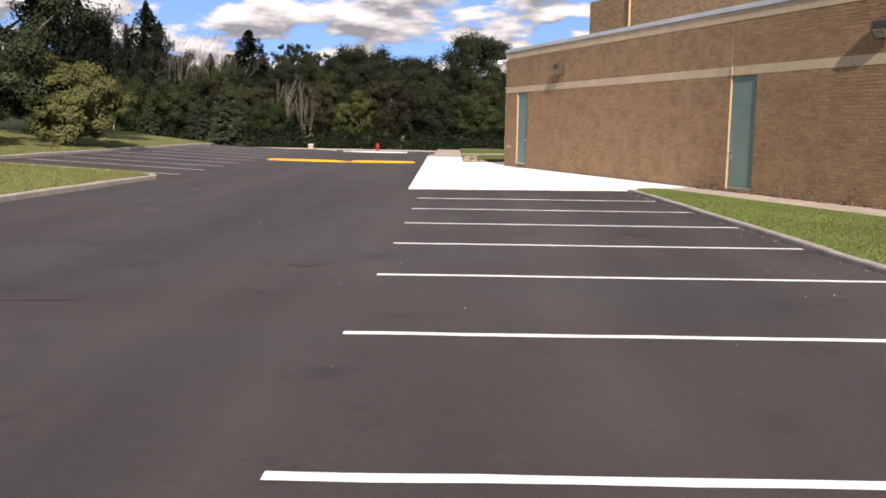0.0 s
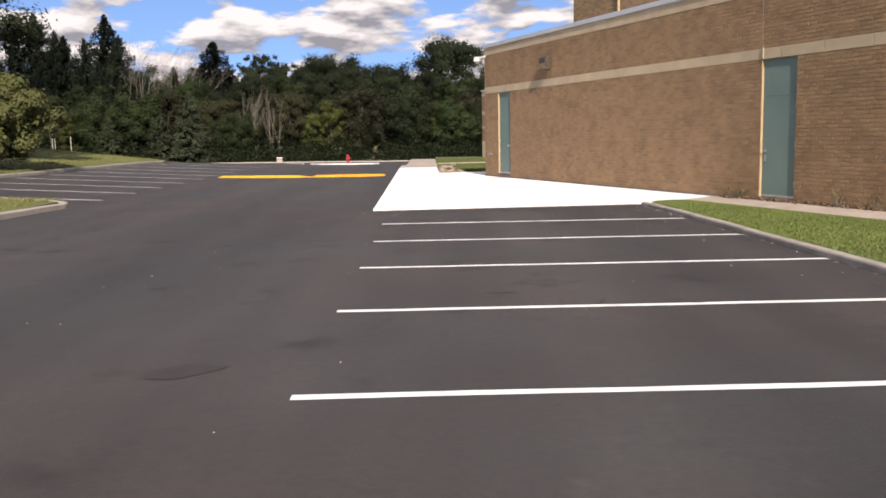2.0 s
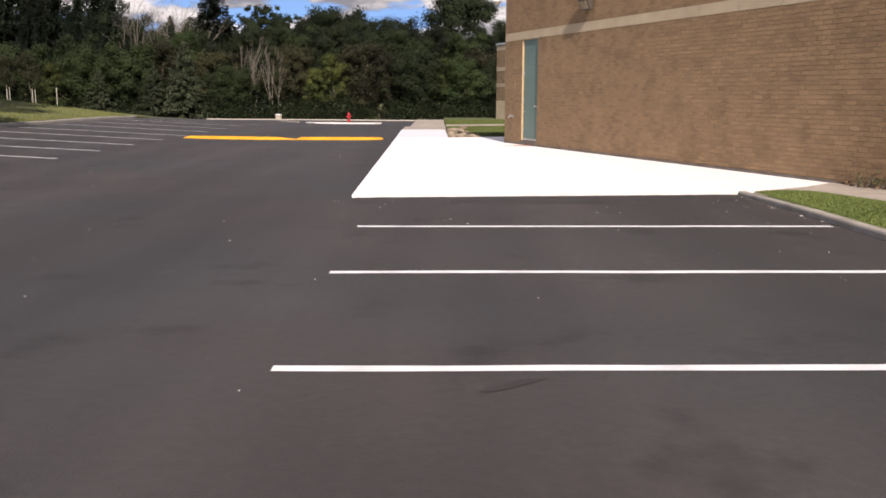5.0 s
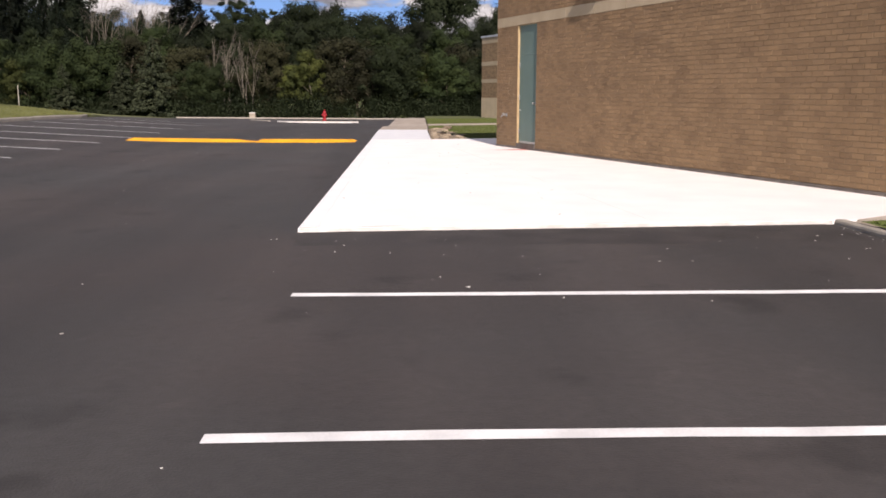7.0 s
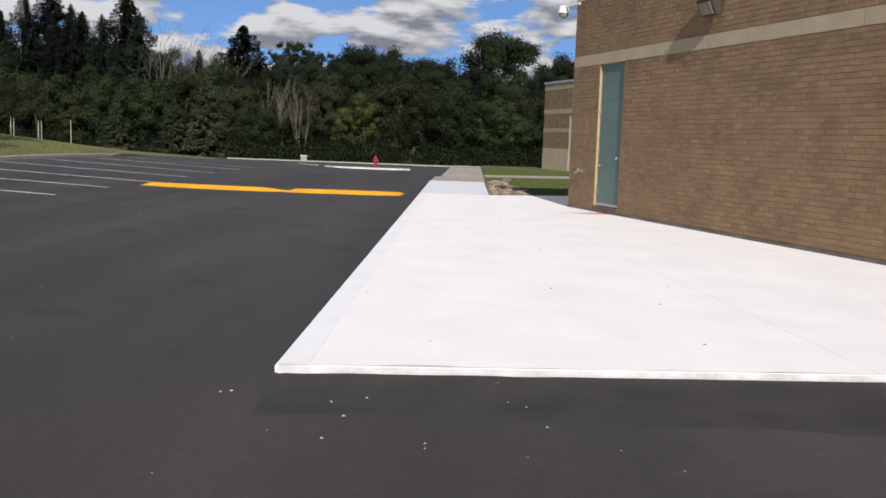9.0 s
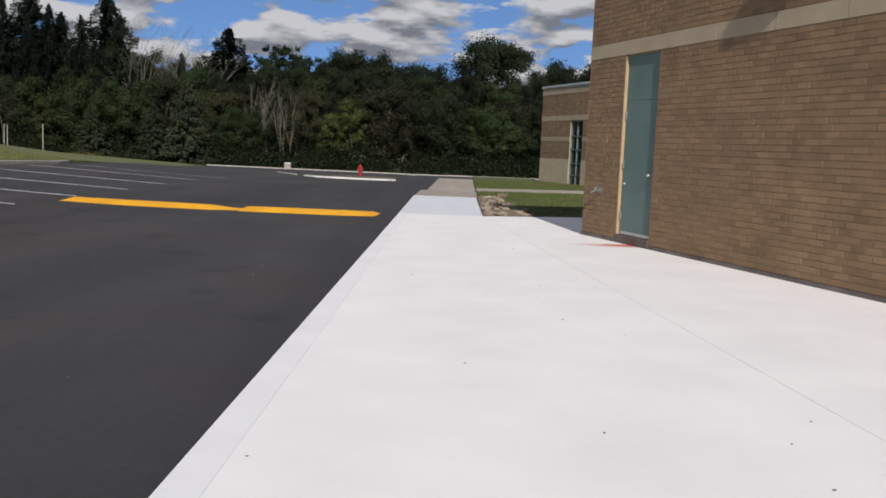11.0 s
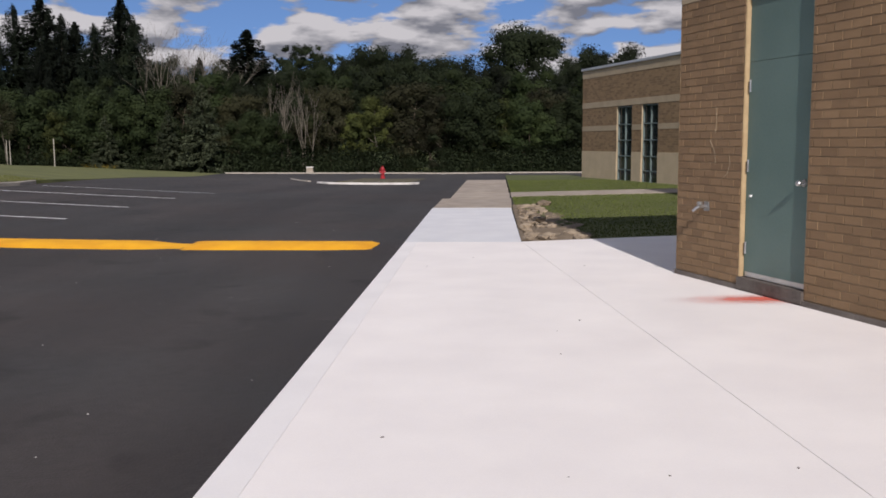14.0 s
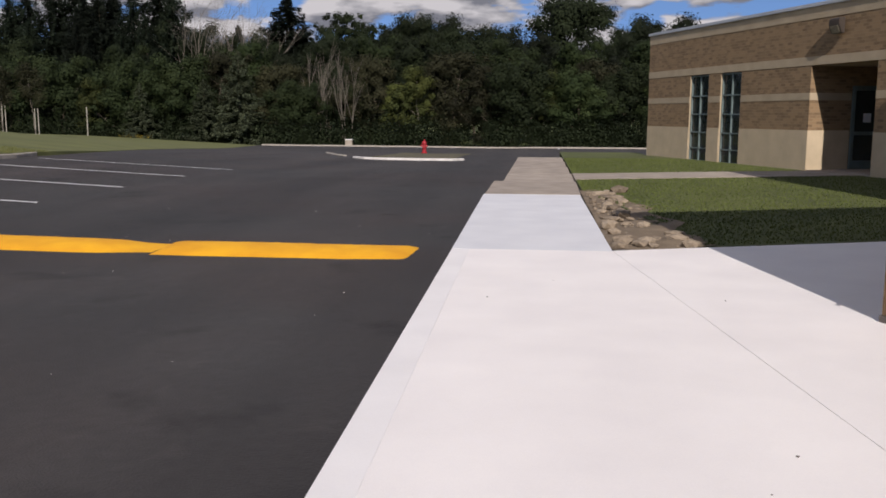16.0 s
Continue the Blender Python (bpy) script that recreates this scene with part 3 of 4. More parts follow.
door(*DOORS[0], 0.175, building, False)
door(*DOORS[1], 0.12, building, True)
part("control_joint", box(15.0, 15.012, -0.0015, 0.0, ZB, ZP), STONE, building, "sealed control joint in the brick")
part("conduit_box", box(15.03, 15.07, -0.03, -0.006, ZD + 0.01, ZB + 0.02, 0.004), STONE, building, "small pale conduit box over the door")

# ---- recessed wing ----
wing = thing("school_wing", MW, "recessed brick wing with beige bands and tall windows", "building")
WL = 27.0
WINS = ((3.12, 4.37), (5.1, 6.32))
ENT = (9.75, 12.36)
WT = 4.42


def wing_box(z0, z1, y0, y1, name, mat, label=""):
    x = 0.0
    for a, b in WINS + (ENT,):
        part(name, box(x, a, y0, y1, z0, z1), mat, wing, label)
        x = b
    part(name, box(x, WL, y0, y1, z0, z1), mat, wing, label)


wing_box(-0.6, 2.87, 0.0, 0.3, "wall", FAR_BRICK)
part("wall", box(0, WL, 0.0, 0.3, 2.872, WT), FAR_BRICK, wing)
part("wall", box(0, 0.3, 0.3, 12, -0.6, WT), FAR_BRICK, wing)
wing_box(-0.6, 1.13, -0.012, 0.0, "base_course", BLOCK, "smooth beige block base")
wing_box(1.95, 2.15, -0.008, 0.0, "band_stone", STONE)
for z0, z1 in ((2.88, 3.11), (4.1, WT)):
    part("band_stone", box(-0.008, WL, -0.01, 0.0, z0, z1), STONE, wing)
    part("band_stone", box(-0.01, 0.0, 0.0, 12, z0, z1), STONE, wing)
for z0, z1 in ((-0.6, 1.13), (1.95, 2.15)):
    part("band_stone", box(-0.01, 0.0, 0.0, 12, z0, z1), STONE, wing)
part("roof_edge", box(-0.06, WL, -0.06, 0.36, WT, WT + 0.1, 0.012), CAP, wing, "pale metal roof edge")
part("roof_edge", box(-0.06, 0.36, 0.36, 12, WT, WT + 0.1, 0.012), CAP, wing)
part("roof", box(0.3, WL, 0.3, 12, WT - 0.3, WT - 0.1), CAP, wing)
for a, b in WINS:
    w = part("window", box(a, b, 0.1, 0.115, 0.0, 2.87), DARK_GLASS, wing, "tall dark window in a teal frame")
    part("reveal", box(a, a + 0.02, 0.004, 0.1, 0.0, 2.868), STONE, w)
    part("reveal", box(b - 0.02, b, 0.004, 0.1, 0.0, 2.868), STONE, w)
    for x in (a + 0.022, (a + b) / 2 - 0.025, b - 0.072):
        part("frame", box(x, x + 0.05, 0.05, 0.1, 0.0, 2.868, 0.004), GREEN_FRAME, w)
    for z in (0.0, 0.42, 0.95, 1.55, 2.15, 2.815):
        for x0, x1 in ((a + 0.073, (a + b) / 2 - 0.026), ((a + b) / 2 + 0.026, b - 0.073)):
            part("frame", box(x0, x1, 0.055, 0.1, z, z + 0.04, 0.004), GREEN_FRAME, w)
# entrance recess
part("wall", box(ENT[0] - 0.3, ENT[0], 0.3, 3.4, -0.4, 2.87), FAR_BRICK, wing)
part("wall", box(ENT[1], ENT[1] + 0.3, 0.3, 3.4, -0.4, 2.87), FAR_BRICK, wing)
part("wall", box(ENT[0] - 0.3, ENT[1] + 0.3, 3.4, 3.6, -0.4, 2.87), FAR_BRICK, wing)
part("base_course", box(ENT[0] + 0.01, ENT[1], 3.39, 3.4, -0.4, 1.13), BLOCK, wing)
part("base_course", box(ENT[0], ENT[0] + 0.01, 0.0, 1.3, -0.4, 1.13), BLOCK, wing)
part("band_stone", box(ENT[0], ENT[0] + 0.01, 0.0, 1.3, 1.95, 2.15), STONE, wing)
part("band_stone", box(ENT[0] + 0.01, ENT[1], 3.392, 3.4, 1.95, 2.15), STONE, wing)
part("soffit", box(ENT[0] - 0.2, ENT[1] + 0.2, 0.3, 3.6, 2.871, 2.95), STONE, wing)
part("step", box(ENT[0], ENT[1], 0.0, 3.4, -0.3, 0.06), OLD_CONCRETE, wing)
ed = part("door", box(ENT[0] + 0.004, ENT[0] + 0.03, 1.4, 2.4, 0.07, 2.25), DARK_GLASS, wing, "dark glazed entrance door")
for y0, y1, z0, z1 in ((1.32, 1.41, 0.07, 2.35), (2.39, 2.48, 0.07, 2.35), (1.411, 2.389, 2.22, 2.35), (1.411, 2.389, 0.07, 0.3), (1.411, 2.389, 1.0, 1.1)):
    part("frame", box(ENT[0] + 0.003, ENT[0] + 0.07, y0, y1, z0, z1, 0.004), GREEN_FRAME, ed)
part("notice", box(ENT[0] + 0.031, ENT[0] + 0.034, 1.7, 1.95, 1.35, 1.6), WHITE_PLASTIC, ed, "white paper notice")


# ---- fixtures on the walls ----
def wall_lamp(m, group="wall lamps"):
    t = thing("wall_lamp", m, "bronze box-shaped wall lamp on the brick", "wall lamp", group)
    part("mount", box(-0.1, 0.1, -0.06, 0.0, -0.12, 0.12, 0.01), BRONZE, t)
    side = [(-0.05, 0.2), (-0.19, 0.2), (-0.24, 0.15), (-0.24, 0.02), (-0.14, -0.2), (-0.05, -0.2)]
    bm = bmesh.new()
    a, b = ([bm.verts.new((x, y, z)) for y, z in side] for x in (-0.21, 0.21))
    bm.faces.new(a)
    bm.faces.new(reversed(b))
    for i in range(6):
        bm.faces.new((a[i], b[i], b[i - 1], a[i - 1]))
    bmesh.ops.recalc_face_normals(bm, faces=bm.faces)
    bmesh.ops.bevel(bm, geom=list(bm.edges), offset=0.012, segments=2, affect="EDGES")
    part("housing", bm, BRONZE, t)
    bm = box(-0.16, 0.16, -0.1, 0.1, -0.006, 0.01, 0.004)
    bmesh.ops.transform(bm, matrix=pose(0, -0.193, -0.092, 114.4, 0, 0), verts=bm.verts)
    part("lens", bm, LENS, t, "clouded glass lens")
    return t


lamp = wall_lamp(MB @ Matrix.Translation((5.12, 0, 3.72)))
copy_thing(lamp, MB @ Matrix.Translation((20.1, 0, 3.72)))
copy_thing(lamp, MW @ Matrix.Translation((10.9, -0.002, 3.82)))

dome = thing("security_camera", MB @ Matrix.Translation((0.15, 0, 4.3)), "white dome security camera on a bracket", "security camera")
bm = tube((0, 0, 0.06), (-0.72, -0.05, 0.06), 0.03, 0.03, 10)
part("bracket", bm, WHITE_PLASTIC, dome)
bm = tube((-0.72, -0.05, 0.09), (-0.72, -0.05, -0.06), 0.1, 0.13, 16)
part("housing", bm, WHITE_PLASTIC, dome)
bm = bmesh.new()
bmesh.ops.create_uvsphere(bm, u_segments=16, v_segments=10, radius=0.105, matrix=Matrix.Translation((-0.72, -0.05, -0.07)))
part("dome", bm, LENS, dome, "smoked dome")

tap = thing("wall_hydrant_tap", MB @ Matrix.Translation((0.6, 0, 0.85)), "metal garden tap on the brick wall", "tap")
bm = tube((0, 0, 0), (0, -0.1, 0), 0.02, 0.02, 10)
tube((0, -0.1, 0.0), (-0.02, -0.16, -0.05), 0.018, 0.016, 10, bm)
part("spout", bm, METAL, tap)
part("plate", box(-0.05, 0.05, -0.012, 0.0, -0.05, 0.05, 0.008), METAL, tap)
part("wheel", tube((0, -0.09, 0.02), (0, -0.09, 0.05), 0.03, 0.03, 12), METAL, tap)


# ---- speed bump ----
def speed_bump(x0, x1, y, tilt, run=0.04):
    bm = bmesh.new()
    n, m = 30, 12
    g = []
    for i in range(n + 1):
        f = i / n
        x = x0 + (x1 - x0) * f
        taper = min(1, smooth(-0.01, 0.05, f) * smooth(-0.01, run, 1 - f) + 0.08)
        row = []
        for j in range(m + 1):
            s = j / m * 2 - 1
            w = 0.5 - 0.16 * (1 - smooth(-0.01, run, 1 - f)) * (run > 0.1)
            h = 0.075 * taper * (1 - s * s) + 0.004 * random.uniform(-1, 1) * (1 - s * s)
            yy = y + s * w + tilt * (x - x0) + 0.015 * math.sin(x * 2.3 + s)
            row.append(bm.verts.new((x + 0.03 * s * (f > 0.97), yy, level(x, yy) + h + 0.003)))
        g.append(row)
    for i in range(n):
        for j in range(m):
            bm.faces.new((g[i][j], g[i + 1][j], g[i + 1][j + 1], g[i][j + 1])).smooth = True
    ob = link("speed_bump", bm, YELLOW)
    return tagged(ob, "yellow painted asphalt speed bump across the aisle", "speed bump", "speed bumps")


speed_bump(-7.3, -3.5, 18.12, -0.05, 0.22)
speed_bump(-3.49, -0.58, 17.94, -0.03)


# ---- hydrant, island and box ----
def hydrant(x, y):
    z = level(x, y) + 0.04
    t = thing("fire_hydrant", pose(x, y, z), "red cast-iron fire hydrant on a kerbed island", "fire hydrant")
    bm = tube((0, 0, 0), (0, 0, 0.06), 0.17, 0.17, 16)
    part("flange", bm, RED, t)
    bm = tube((0, 0, 0.06), (0, 0, 0.58), 0.12, 0.11, 16)
    tube((0, 0, 0.52), (0, 0, 0.57), 0.15, 0.15, 16, bm)
    part("barrel", bm, RED, t)
    bm = bmesh.new()
    bmesh.ops.create_uvsphere(bm, u_segments=16, v_segments=10, radius=0.13, matrix=Matrix.Translation((0, 0, 0.6)))
    tube((0, 0, 0.7), (0, 0, 0.8), 0.035, 0.03, 6, bm)
    part("bonnet", bm, RED, t)
    for s in (-1, 1):
        part("outlet_cap", tube((s * 0.09, 0, 0.42), (s * 0.2, 0, 0.42), 0.06, 0.055, 12), RED, t)
    part("outlet_cap", tube((0, -0.09, 0.36), (0, -0.2, 0.36), 0.075, 0.07, 12), RED, t)


hydrant(-5.85, 61.0)
CRUMBLED = material("crumbled_pale_concrete", (0.74, 0.72, 0.69), (0.5, 0.47, 0.44), 3.0, 0.9, 0.4, 60, 0.5)
kerb("kerb", [(-7.3, 48.4), (-6.6, 47.2), (-5.6, 46.9), (-2.9, 46.7), (-2.6, 47.3)], "pale broken kerb in front of the hydrant", 0.24, 0.09, CRUMBLED)
kerb("kerb", [(-10.4, 56.0), (-9.2, 52.6), (-8.3, 50.7)], "old grey kerb beside the hydrant island", 0.16, 0.06)
ISLAND_SOIL = material("island_soil", (0.125, 0.11, 0.06), (0.06, 0.052, 0.03), 1.5, 0.95, 0.6, 12, 0.6)
tagged(sheet("dirt_strip", -7.2, -3.1, 48.0, 62.2, 0.8, ISLAND_SOIL, lambda x, y: level(x, y) + 0.02 + 0.03 * noise.noise((x, y, 2))), "bare brownish soil of the hydrant island", "ground", kind="structure")
bx = thing("utility_box", pose(-16.9, 92.5, level(-17, 92.5) - 0.05), "pale concrete utility box by the far kerb", "utility box")
part("box", box(-0.32, 0.32, -0.3, 0.3, 0, 0.62, 0.03), OLD_CONCRETE, bx)
part("lid", box(-0.36, 0.36, -0.34, 0.34, 0.62, 0.7, 0.02), NEW_CONCRETE, bx)

# ---- trees ----
def crown_mesh(blobs, count, size, rng, droop=0.0):
    """Many small leaf faces scattered through a set of clumps."""
    vs, fs = [], []
    vol = [b[3] ** 2 for b in blobs]
    tot = sum(vol)
    for (cx, cy, cz, r, sq), w in zip(blobs, vol):
        for _ in range(max(4, int(count * w / tot))):
            o = [max(-1.25, min(1.25, rng.gauss(0, 0.56))) * r for _ in range(3)]
            c = Vector((cx + o[0], cy + o[1], cz + o[2] * sq))
            out = Vector((o[0], o[1], o[2])) * (1.1 / r) + Vector((c.x, c.y, 0)) * (0.6 / (abs(c.x) + abs(c.y) + 0.5))
            nrm = (out + Vector((rng.gauss(0, 0.3), rng.gauss(0, 0.3), rng.gauss(0.35, 0.3)))).normalized()
            a = nrm.cross(Vector((rng.gauss(0, 1), rng.gauss(0, 1), rng.gauss(0, 1)))).normalized()
            b = nrm.cross(a)
            s = size * rng.uniform(0.6, 1.4)
            k = len(vs)
            vs += [c - a * s, c + b * s * 0.55, c + a * s, c - b * s * 0.55]
            fs.append((k, k + 1, k + 2, k + 3))
    me = bpy.data.meshes.new("crown")
    me.from_pydata([tuple(v) for v in vs], [], fs)
    return me


def limbs(rng, height, r0, spread, n, lean=0.0, start=0.3):
    """Tapered trunk with limbs; returns the mesh and the limb ends."""
    bm = bmesh.new()
    ends = []
    p = Vector((0, 0, -0.3))
    steps = 6
    pts = [p]
    for i in range(steps):
        p = p + Vector((rng.uniform(-1, 1) * 0.03 * height + lean, rng.uniform(-1, 1) * 0.03 * height, height / steps))
        pts.append(p)
    for i in range(steps):
        tube(pts[i], pts[i + 1], r0 * (1 - i / steps * 0.9), r0 * (1 - (i + 1) / steps * 0.9), 8, bm)
    for k in range(n):
        f = start + (0.97 - start) * (k + rng.random()) / n
        i = min(steps - 1, int(f * steps))
        a = pts[i].lerp(pts[i + 1], f * steps - i)
        ang = k * 2.4 + rng.uniform(-0.4, 0.4)
        ln = spread * (1.1 - 0.6 * f) * rng.uniform(0.7, 1.15)
        b = a + Vector((math.cos(ang) * ln * 0.6, math.sin(ang) * ln * 0.6, ln * 0.45))
        c = b + Vector((math.cos(ang + 0.3) * ln * 0.4, math.sin(ang + 0.3) * ln * 0.4, ln * 0.35))
        r = r0 * 0.35 * (1.1 - f)
        tube(a, b, r, r * 0.6, 6, bm)
        tube(b, c, r * 0.6, r * 0.2, 5, bm)
        ends += [b, c]
    return bm, ends, pts


def broadleaf(name, label, seed, height, radius, mat, count=5000, size=0.3, bark=None, category="tree", low=0.25, open_=1.0, lobes=44):
    """A tree with trunk, limbs and a crown of many small loose clumps of uneven reach."""
    rng = random.Random(seed)
    t = thing(name, Matrix(), label, category, "trees at the edge of the woods")
    bm, ends, pts = limbs(rng, height * 0.85, height * 0.014 + 0.03, radius * 1.05, 15, 0.0, low)
    part("trunk", bm, bark or BARK, t)
    blobs = [(e.x, e.y, e.z + 0.2, radius * rng.uniform(0.12, 0.26) * open_, 0.8) for e in ends]
    for k in range(lobes):
        a, f = rng.uniform(0, 6.28), rng.uniform(low, 0.94)
        reach = math.sin(math.pi * min(1.0, 0.16 + 0.84 * (f - low) / (1 - low))) ** 0.7
        rr = radius * reach * rng.random() ** 0.45 * rng.uniform(0.7, 1.12)
        blobs.append((math.cos(a) * rr, math.sin(a) * rr, height * f, radius * rng.uniform(0.11, 0.24) * open_, rng.uniform(0.6, 1.1)))
    me = crown_mesh(blobs, count, size, rng)
    me.materials.append(mat)
    c = new("crown", me)
    c.parent = t
    return t


def spruce(name, label, seed, height, radius, mat, count=5000, size=0.3, taper=0.78, ragged=0.32):
    """A conifer of drooping boughs; a smaller taper gives a fuller top, more raggedness looser boughs."""
    rng = random.Random(seed)
    t = thing(name, Matrix(), label, "tree", "trees at the edge of the woods")
    bm = tube((0, 0, -0.3), (0, 0, height), height * 0.016, 0.02, 8)
    part("trunk", bm, BARK, t)
    vs, fs = [], []
    boughs = int(height * 13)
    for i in range(boughs):
        f = ((i + rng.random()) / boughs) ** 1.15
        z = height * (0.05 + 0.95 * f)
        ln = (radius * (1 - f) ** taper + 0.10) * rng.uniform(0.85 - ragged, 1.15)
        ang = i * 2.4 + rng.uniform(-0.5, 0.5)
        droop, wide = rng.uniform(0.1, 0.4), 0.1 + 0.12 * ln
        for q in range(max(6, int(count / boughs * (0.35 + 1.3 * (1 - f))))):
            s = rng.random() ** 0.8
            c = Vector((math.cos(ang) * ln * s, math.sin(ang) * ln * s, z - droop * ln * s + 0.15 * ln * s * s + rng.uniform(-1, 1) * ragged))
            c += Vector((-math.sin(ang), math.cos(ang), 0)) * rng.uniform(-1, 1) * wide * (1.1 - s)
            a = Vector((math.cos(ang) + rng.gauss(0, 0.5), math.sin(ang) + rng.gauss(0, 0.5), -0.35 + rng.gauss(0, 0.3))).normalized()
            bb = a.cross(Vector((rng.gauss(0, 0.5), rng.gauss(0, 0.5), 1))).normalized()
            k = len(vs)
            w = size * rng.uniform(0.6, 1.3) * (0.55 + 0.45 * (1 - f))
            vs += [tuple(c - a * w), tuple(c + bb * w * 0.45), tuple(c + a * w), tuple(c - bb * w * 0.45)]
            fs.append((k, k + 1, k + 2, k + 3))
    me = bpy.data.meshes.new("crown")
    me.from_pydata(vs, [], fs)
    me.materials.append(mat)
    c = new("crown", me)
    c.parent = t
    return t


def bare_tree(seed, height, label="bare pale tree with thin upright limbs", wild=0.17):
    rng = random.Random(seed)
    t = thing("bare_tree", Matrix(), label, "tree", "trees at the edge of the woods")
    bm = bmesh.new()

    def grow(p, d, ln, r, depth):
        q = p + d * ln
        tube(p, q, r, r * 0.7, 6 if depth < 2 else 4, bm)
        if depth >= 4:
            return
        for _ in range(3):
            nd = (d + Vector((rng.gauss(0, wild), rng.gauss(0, wild), rng.gauss(0.1, 0.1)))).normalized()
            grow(p.lerp(q, rng.uniform(0.5, 1)), nd, ln * rng.uniform(0.5, 0.75), r * 0.5, depth + 1)

    for k in range(3):
        a = k * 2.1 + rng.random()
        grow(Vector((math.cos(a) * 0.5, math.sin(a) * 0.5, -0.3)), Vector((math.cos(a) * 0.07, math.sin(a) * 0.07, 1)).normalized(), height * rng.uniform(0.38, 0.5), height * 0.003 + 0.02, 0)
    part("trunk", bm, PALE_BARK, t)
    return t


FIR = leaves("grey_green_needles", (0.115, 0.135, 0.075), (0.04, 0.055, 0.03))
KINDS = {
    "oak": broadleaf("oak_tree", "tall dark green oak above the woods", 1, 18, 5.2, LEAF_DARK, 46000, 0.15, low=0.3, open_=1.15, lobes=60),
    "maple": broadleaf("maple_tree", "broad dark green maple in the woods", 2, 15, 5.5, LEAF_DARK, 36000, 0.15),
    "ash": broadleaf("ash_tree", "green ash tree in the woods", 3, 15, 4.6, LEAF_MID, 34000, 0.14),
    "birch": broadleaf("birch_tree", "slim yellow-green birch at the woods' edge", 4, 9, 2.6, LEAF_YELLOW, 20000, 0.11, PALE_BARK, low=0.12),
    "poplar": broadleaf("poplar_tree", "open thin-crowned poplar above the woods", 5, 17, 3.8, LEAF_MID, 9000, 0.14, open_=0.7, low=0.4),
    "rowan": broadleaf("rowan_tree", "low green tree at the woods' edge", 6, 9, 4.0, LEAF_MID, 30000, 0.12, low=0.08),
    "hawthorn": broadleaf("hawthorn_tree", "low brownish tree turning in autumn", 7, 9, 3.6, LEAF_BROWN, 18000, 0.11, low=0.12),
    "spruce": spruce("spruce_tree", "dark pointed spruce in the woods", 8, 18, 6.0, NEEDLE, 64000, 0.22),
    "fir": spruce("fir_tree", "low broad spruce at the woods' edge", 9, 8, 3.3, FIR, 22000, 0.14, 0.8, 0.2),
    "pine": spruce("white_pine_tree", "tall dark ragged pine in the woods", 14, 18, 6.2, NEEDLE, 60000, 0.2, 0.62, 0.55),
    "bare": bare_tree(10, 17, "dead grey tree with spreading bare limbs", 0.33),
    "snag": bare_tree(11, 10),
}
PLANTED = []


def plant(kind, x, y, h, full, wide=1.0):
    """Notes a tree of that kind at x, y, h metres high; full is the height at which it was built."""
    s = h / full
    PLANTED.append((kind, Matrix.Translation((x, y, level(x, y) - 0.2)) @ Matrix.Rotation(x * 1.7 + y, 4, "Z") @ Matrix.Diagonal((s * wide * random.uniform(0.92, 1.12), s * wide * random.uniform(0.92, 1.12), s, 1))))


def grow_woods():
    """Copies each kind to its places; the built tree itself takes the last of them."""
    for kind, tree in KINDS.items():
        places = [m for k, m in PLANTED if k == kind]
        for m in places[:-1]:
            copy_thing(tree, m)
        tree.matrix_world = places[-1]


for x, y, h, w in ((-65.1, 122, 19.0, 1.1), (-57.5, 121, 22.3, 1.25), (-54.4, 124, 19.4, 1.1), (-47.3, 122, 22.2, 1.25), (-37.8, 124, 14.6, 1.1), (-33.0, 130, 18.8, 1.75), (-31.0, 131, 14.8, 1.2), (-35.8, 133, 15.2, 1.2), (-77.0, 122, 20.6, 1.2), (-84.8, 122, 21, 1.2), (-65.4, 114, 14.6, 1.1), (-47.7, 112, 13.3, 1.1)):
    plant("spruce", x, y, h, 18, w)
for x, y, h in ((-63.9, 116, 17.8), (-60.5, 120, 20.5), (-53.4, 118, 19.0), (-48.8, 117, 17.7), (-44.3, 119, 18.3), (-72.4, 118, 18.7), (-74.9, 116, 19.0), (-81.0, 119, 19.8), (-83.5, 117, 19.1), (-45.7, 114, 14.4), (-53.3, 112, 14.7), (-59.7, 113, 14.1), (-65.7, 112, 13.9)):
    plant("pine", x, y, h * 1.02, 18, 0.95)
for x, y, h in ((-40.9, 118, 18.6), (-37.6, 119, 18.3), (-34.5, 119, 17.4)):
    plant("bare", x, y, h * 1.18, 17)
for x, y, h in ((-26.4, 130, 17.6), (-24.3, 132, 17.6), (-21.4, 131, 16.4), (14.3, 132, 15.5), (18.3, 131, 16.1)):
    plant("poplar", x, y, h, 17)
for x, y, h in ((-71.5, 122, 16.9), (-42.9, 121, 15.2), (-40.1, 122, 13.8), (-34.7, 124, 14.1), (-28.4, 126, 12.9), (-24.7, 128, 14.7), (-20.1, 132, 15.9), (-16.9, 134, 17.5), (-17.6, 126, 14.8), (-14.2, 133, 16.9), (-11.0, 134, 17.1), (-7.7, 130, 15.4), (-4.9, 132, 15.8), (-2.1, 127, 13.7)):
    plant("maple", x, y, h * 0.94, 15, 0.85)
for x, y, h in ((0.2, 128, 14.2), (15.8, 130, 17.0), (13.0, 131, 15.8), (10.3, 128, 13.6), (12.8, 127, 14.2), (17.2, 129, 14.4), (22.7, 130, 15.2), (28.2, 130, 15.6), (35.1, 130, 15.8), (-20.9, 122, 12.9), (-29.8, 120, 11.8), (-36.5, 118, 11.2), (-25.2, 119, 11.2), (-10.7, 121, 12.4), (4.5, 122, 12.4), (9.2, 120, 11.4)):
    plant("maple", x, y, h * 0.94, 15, 0.85)
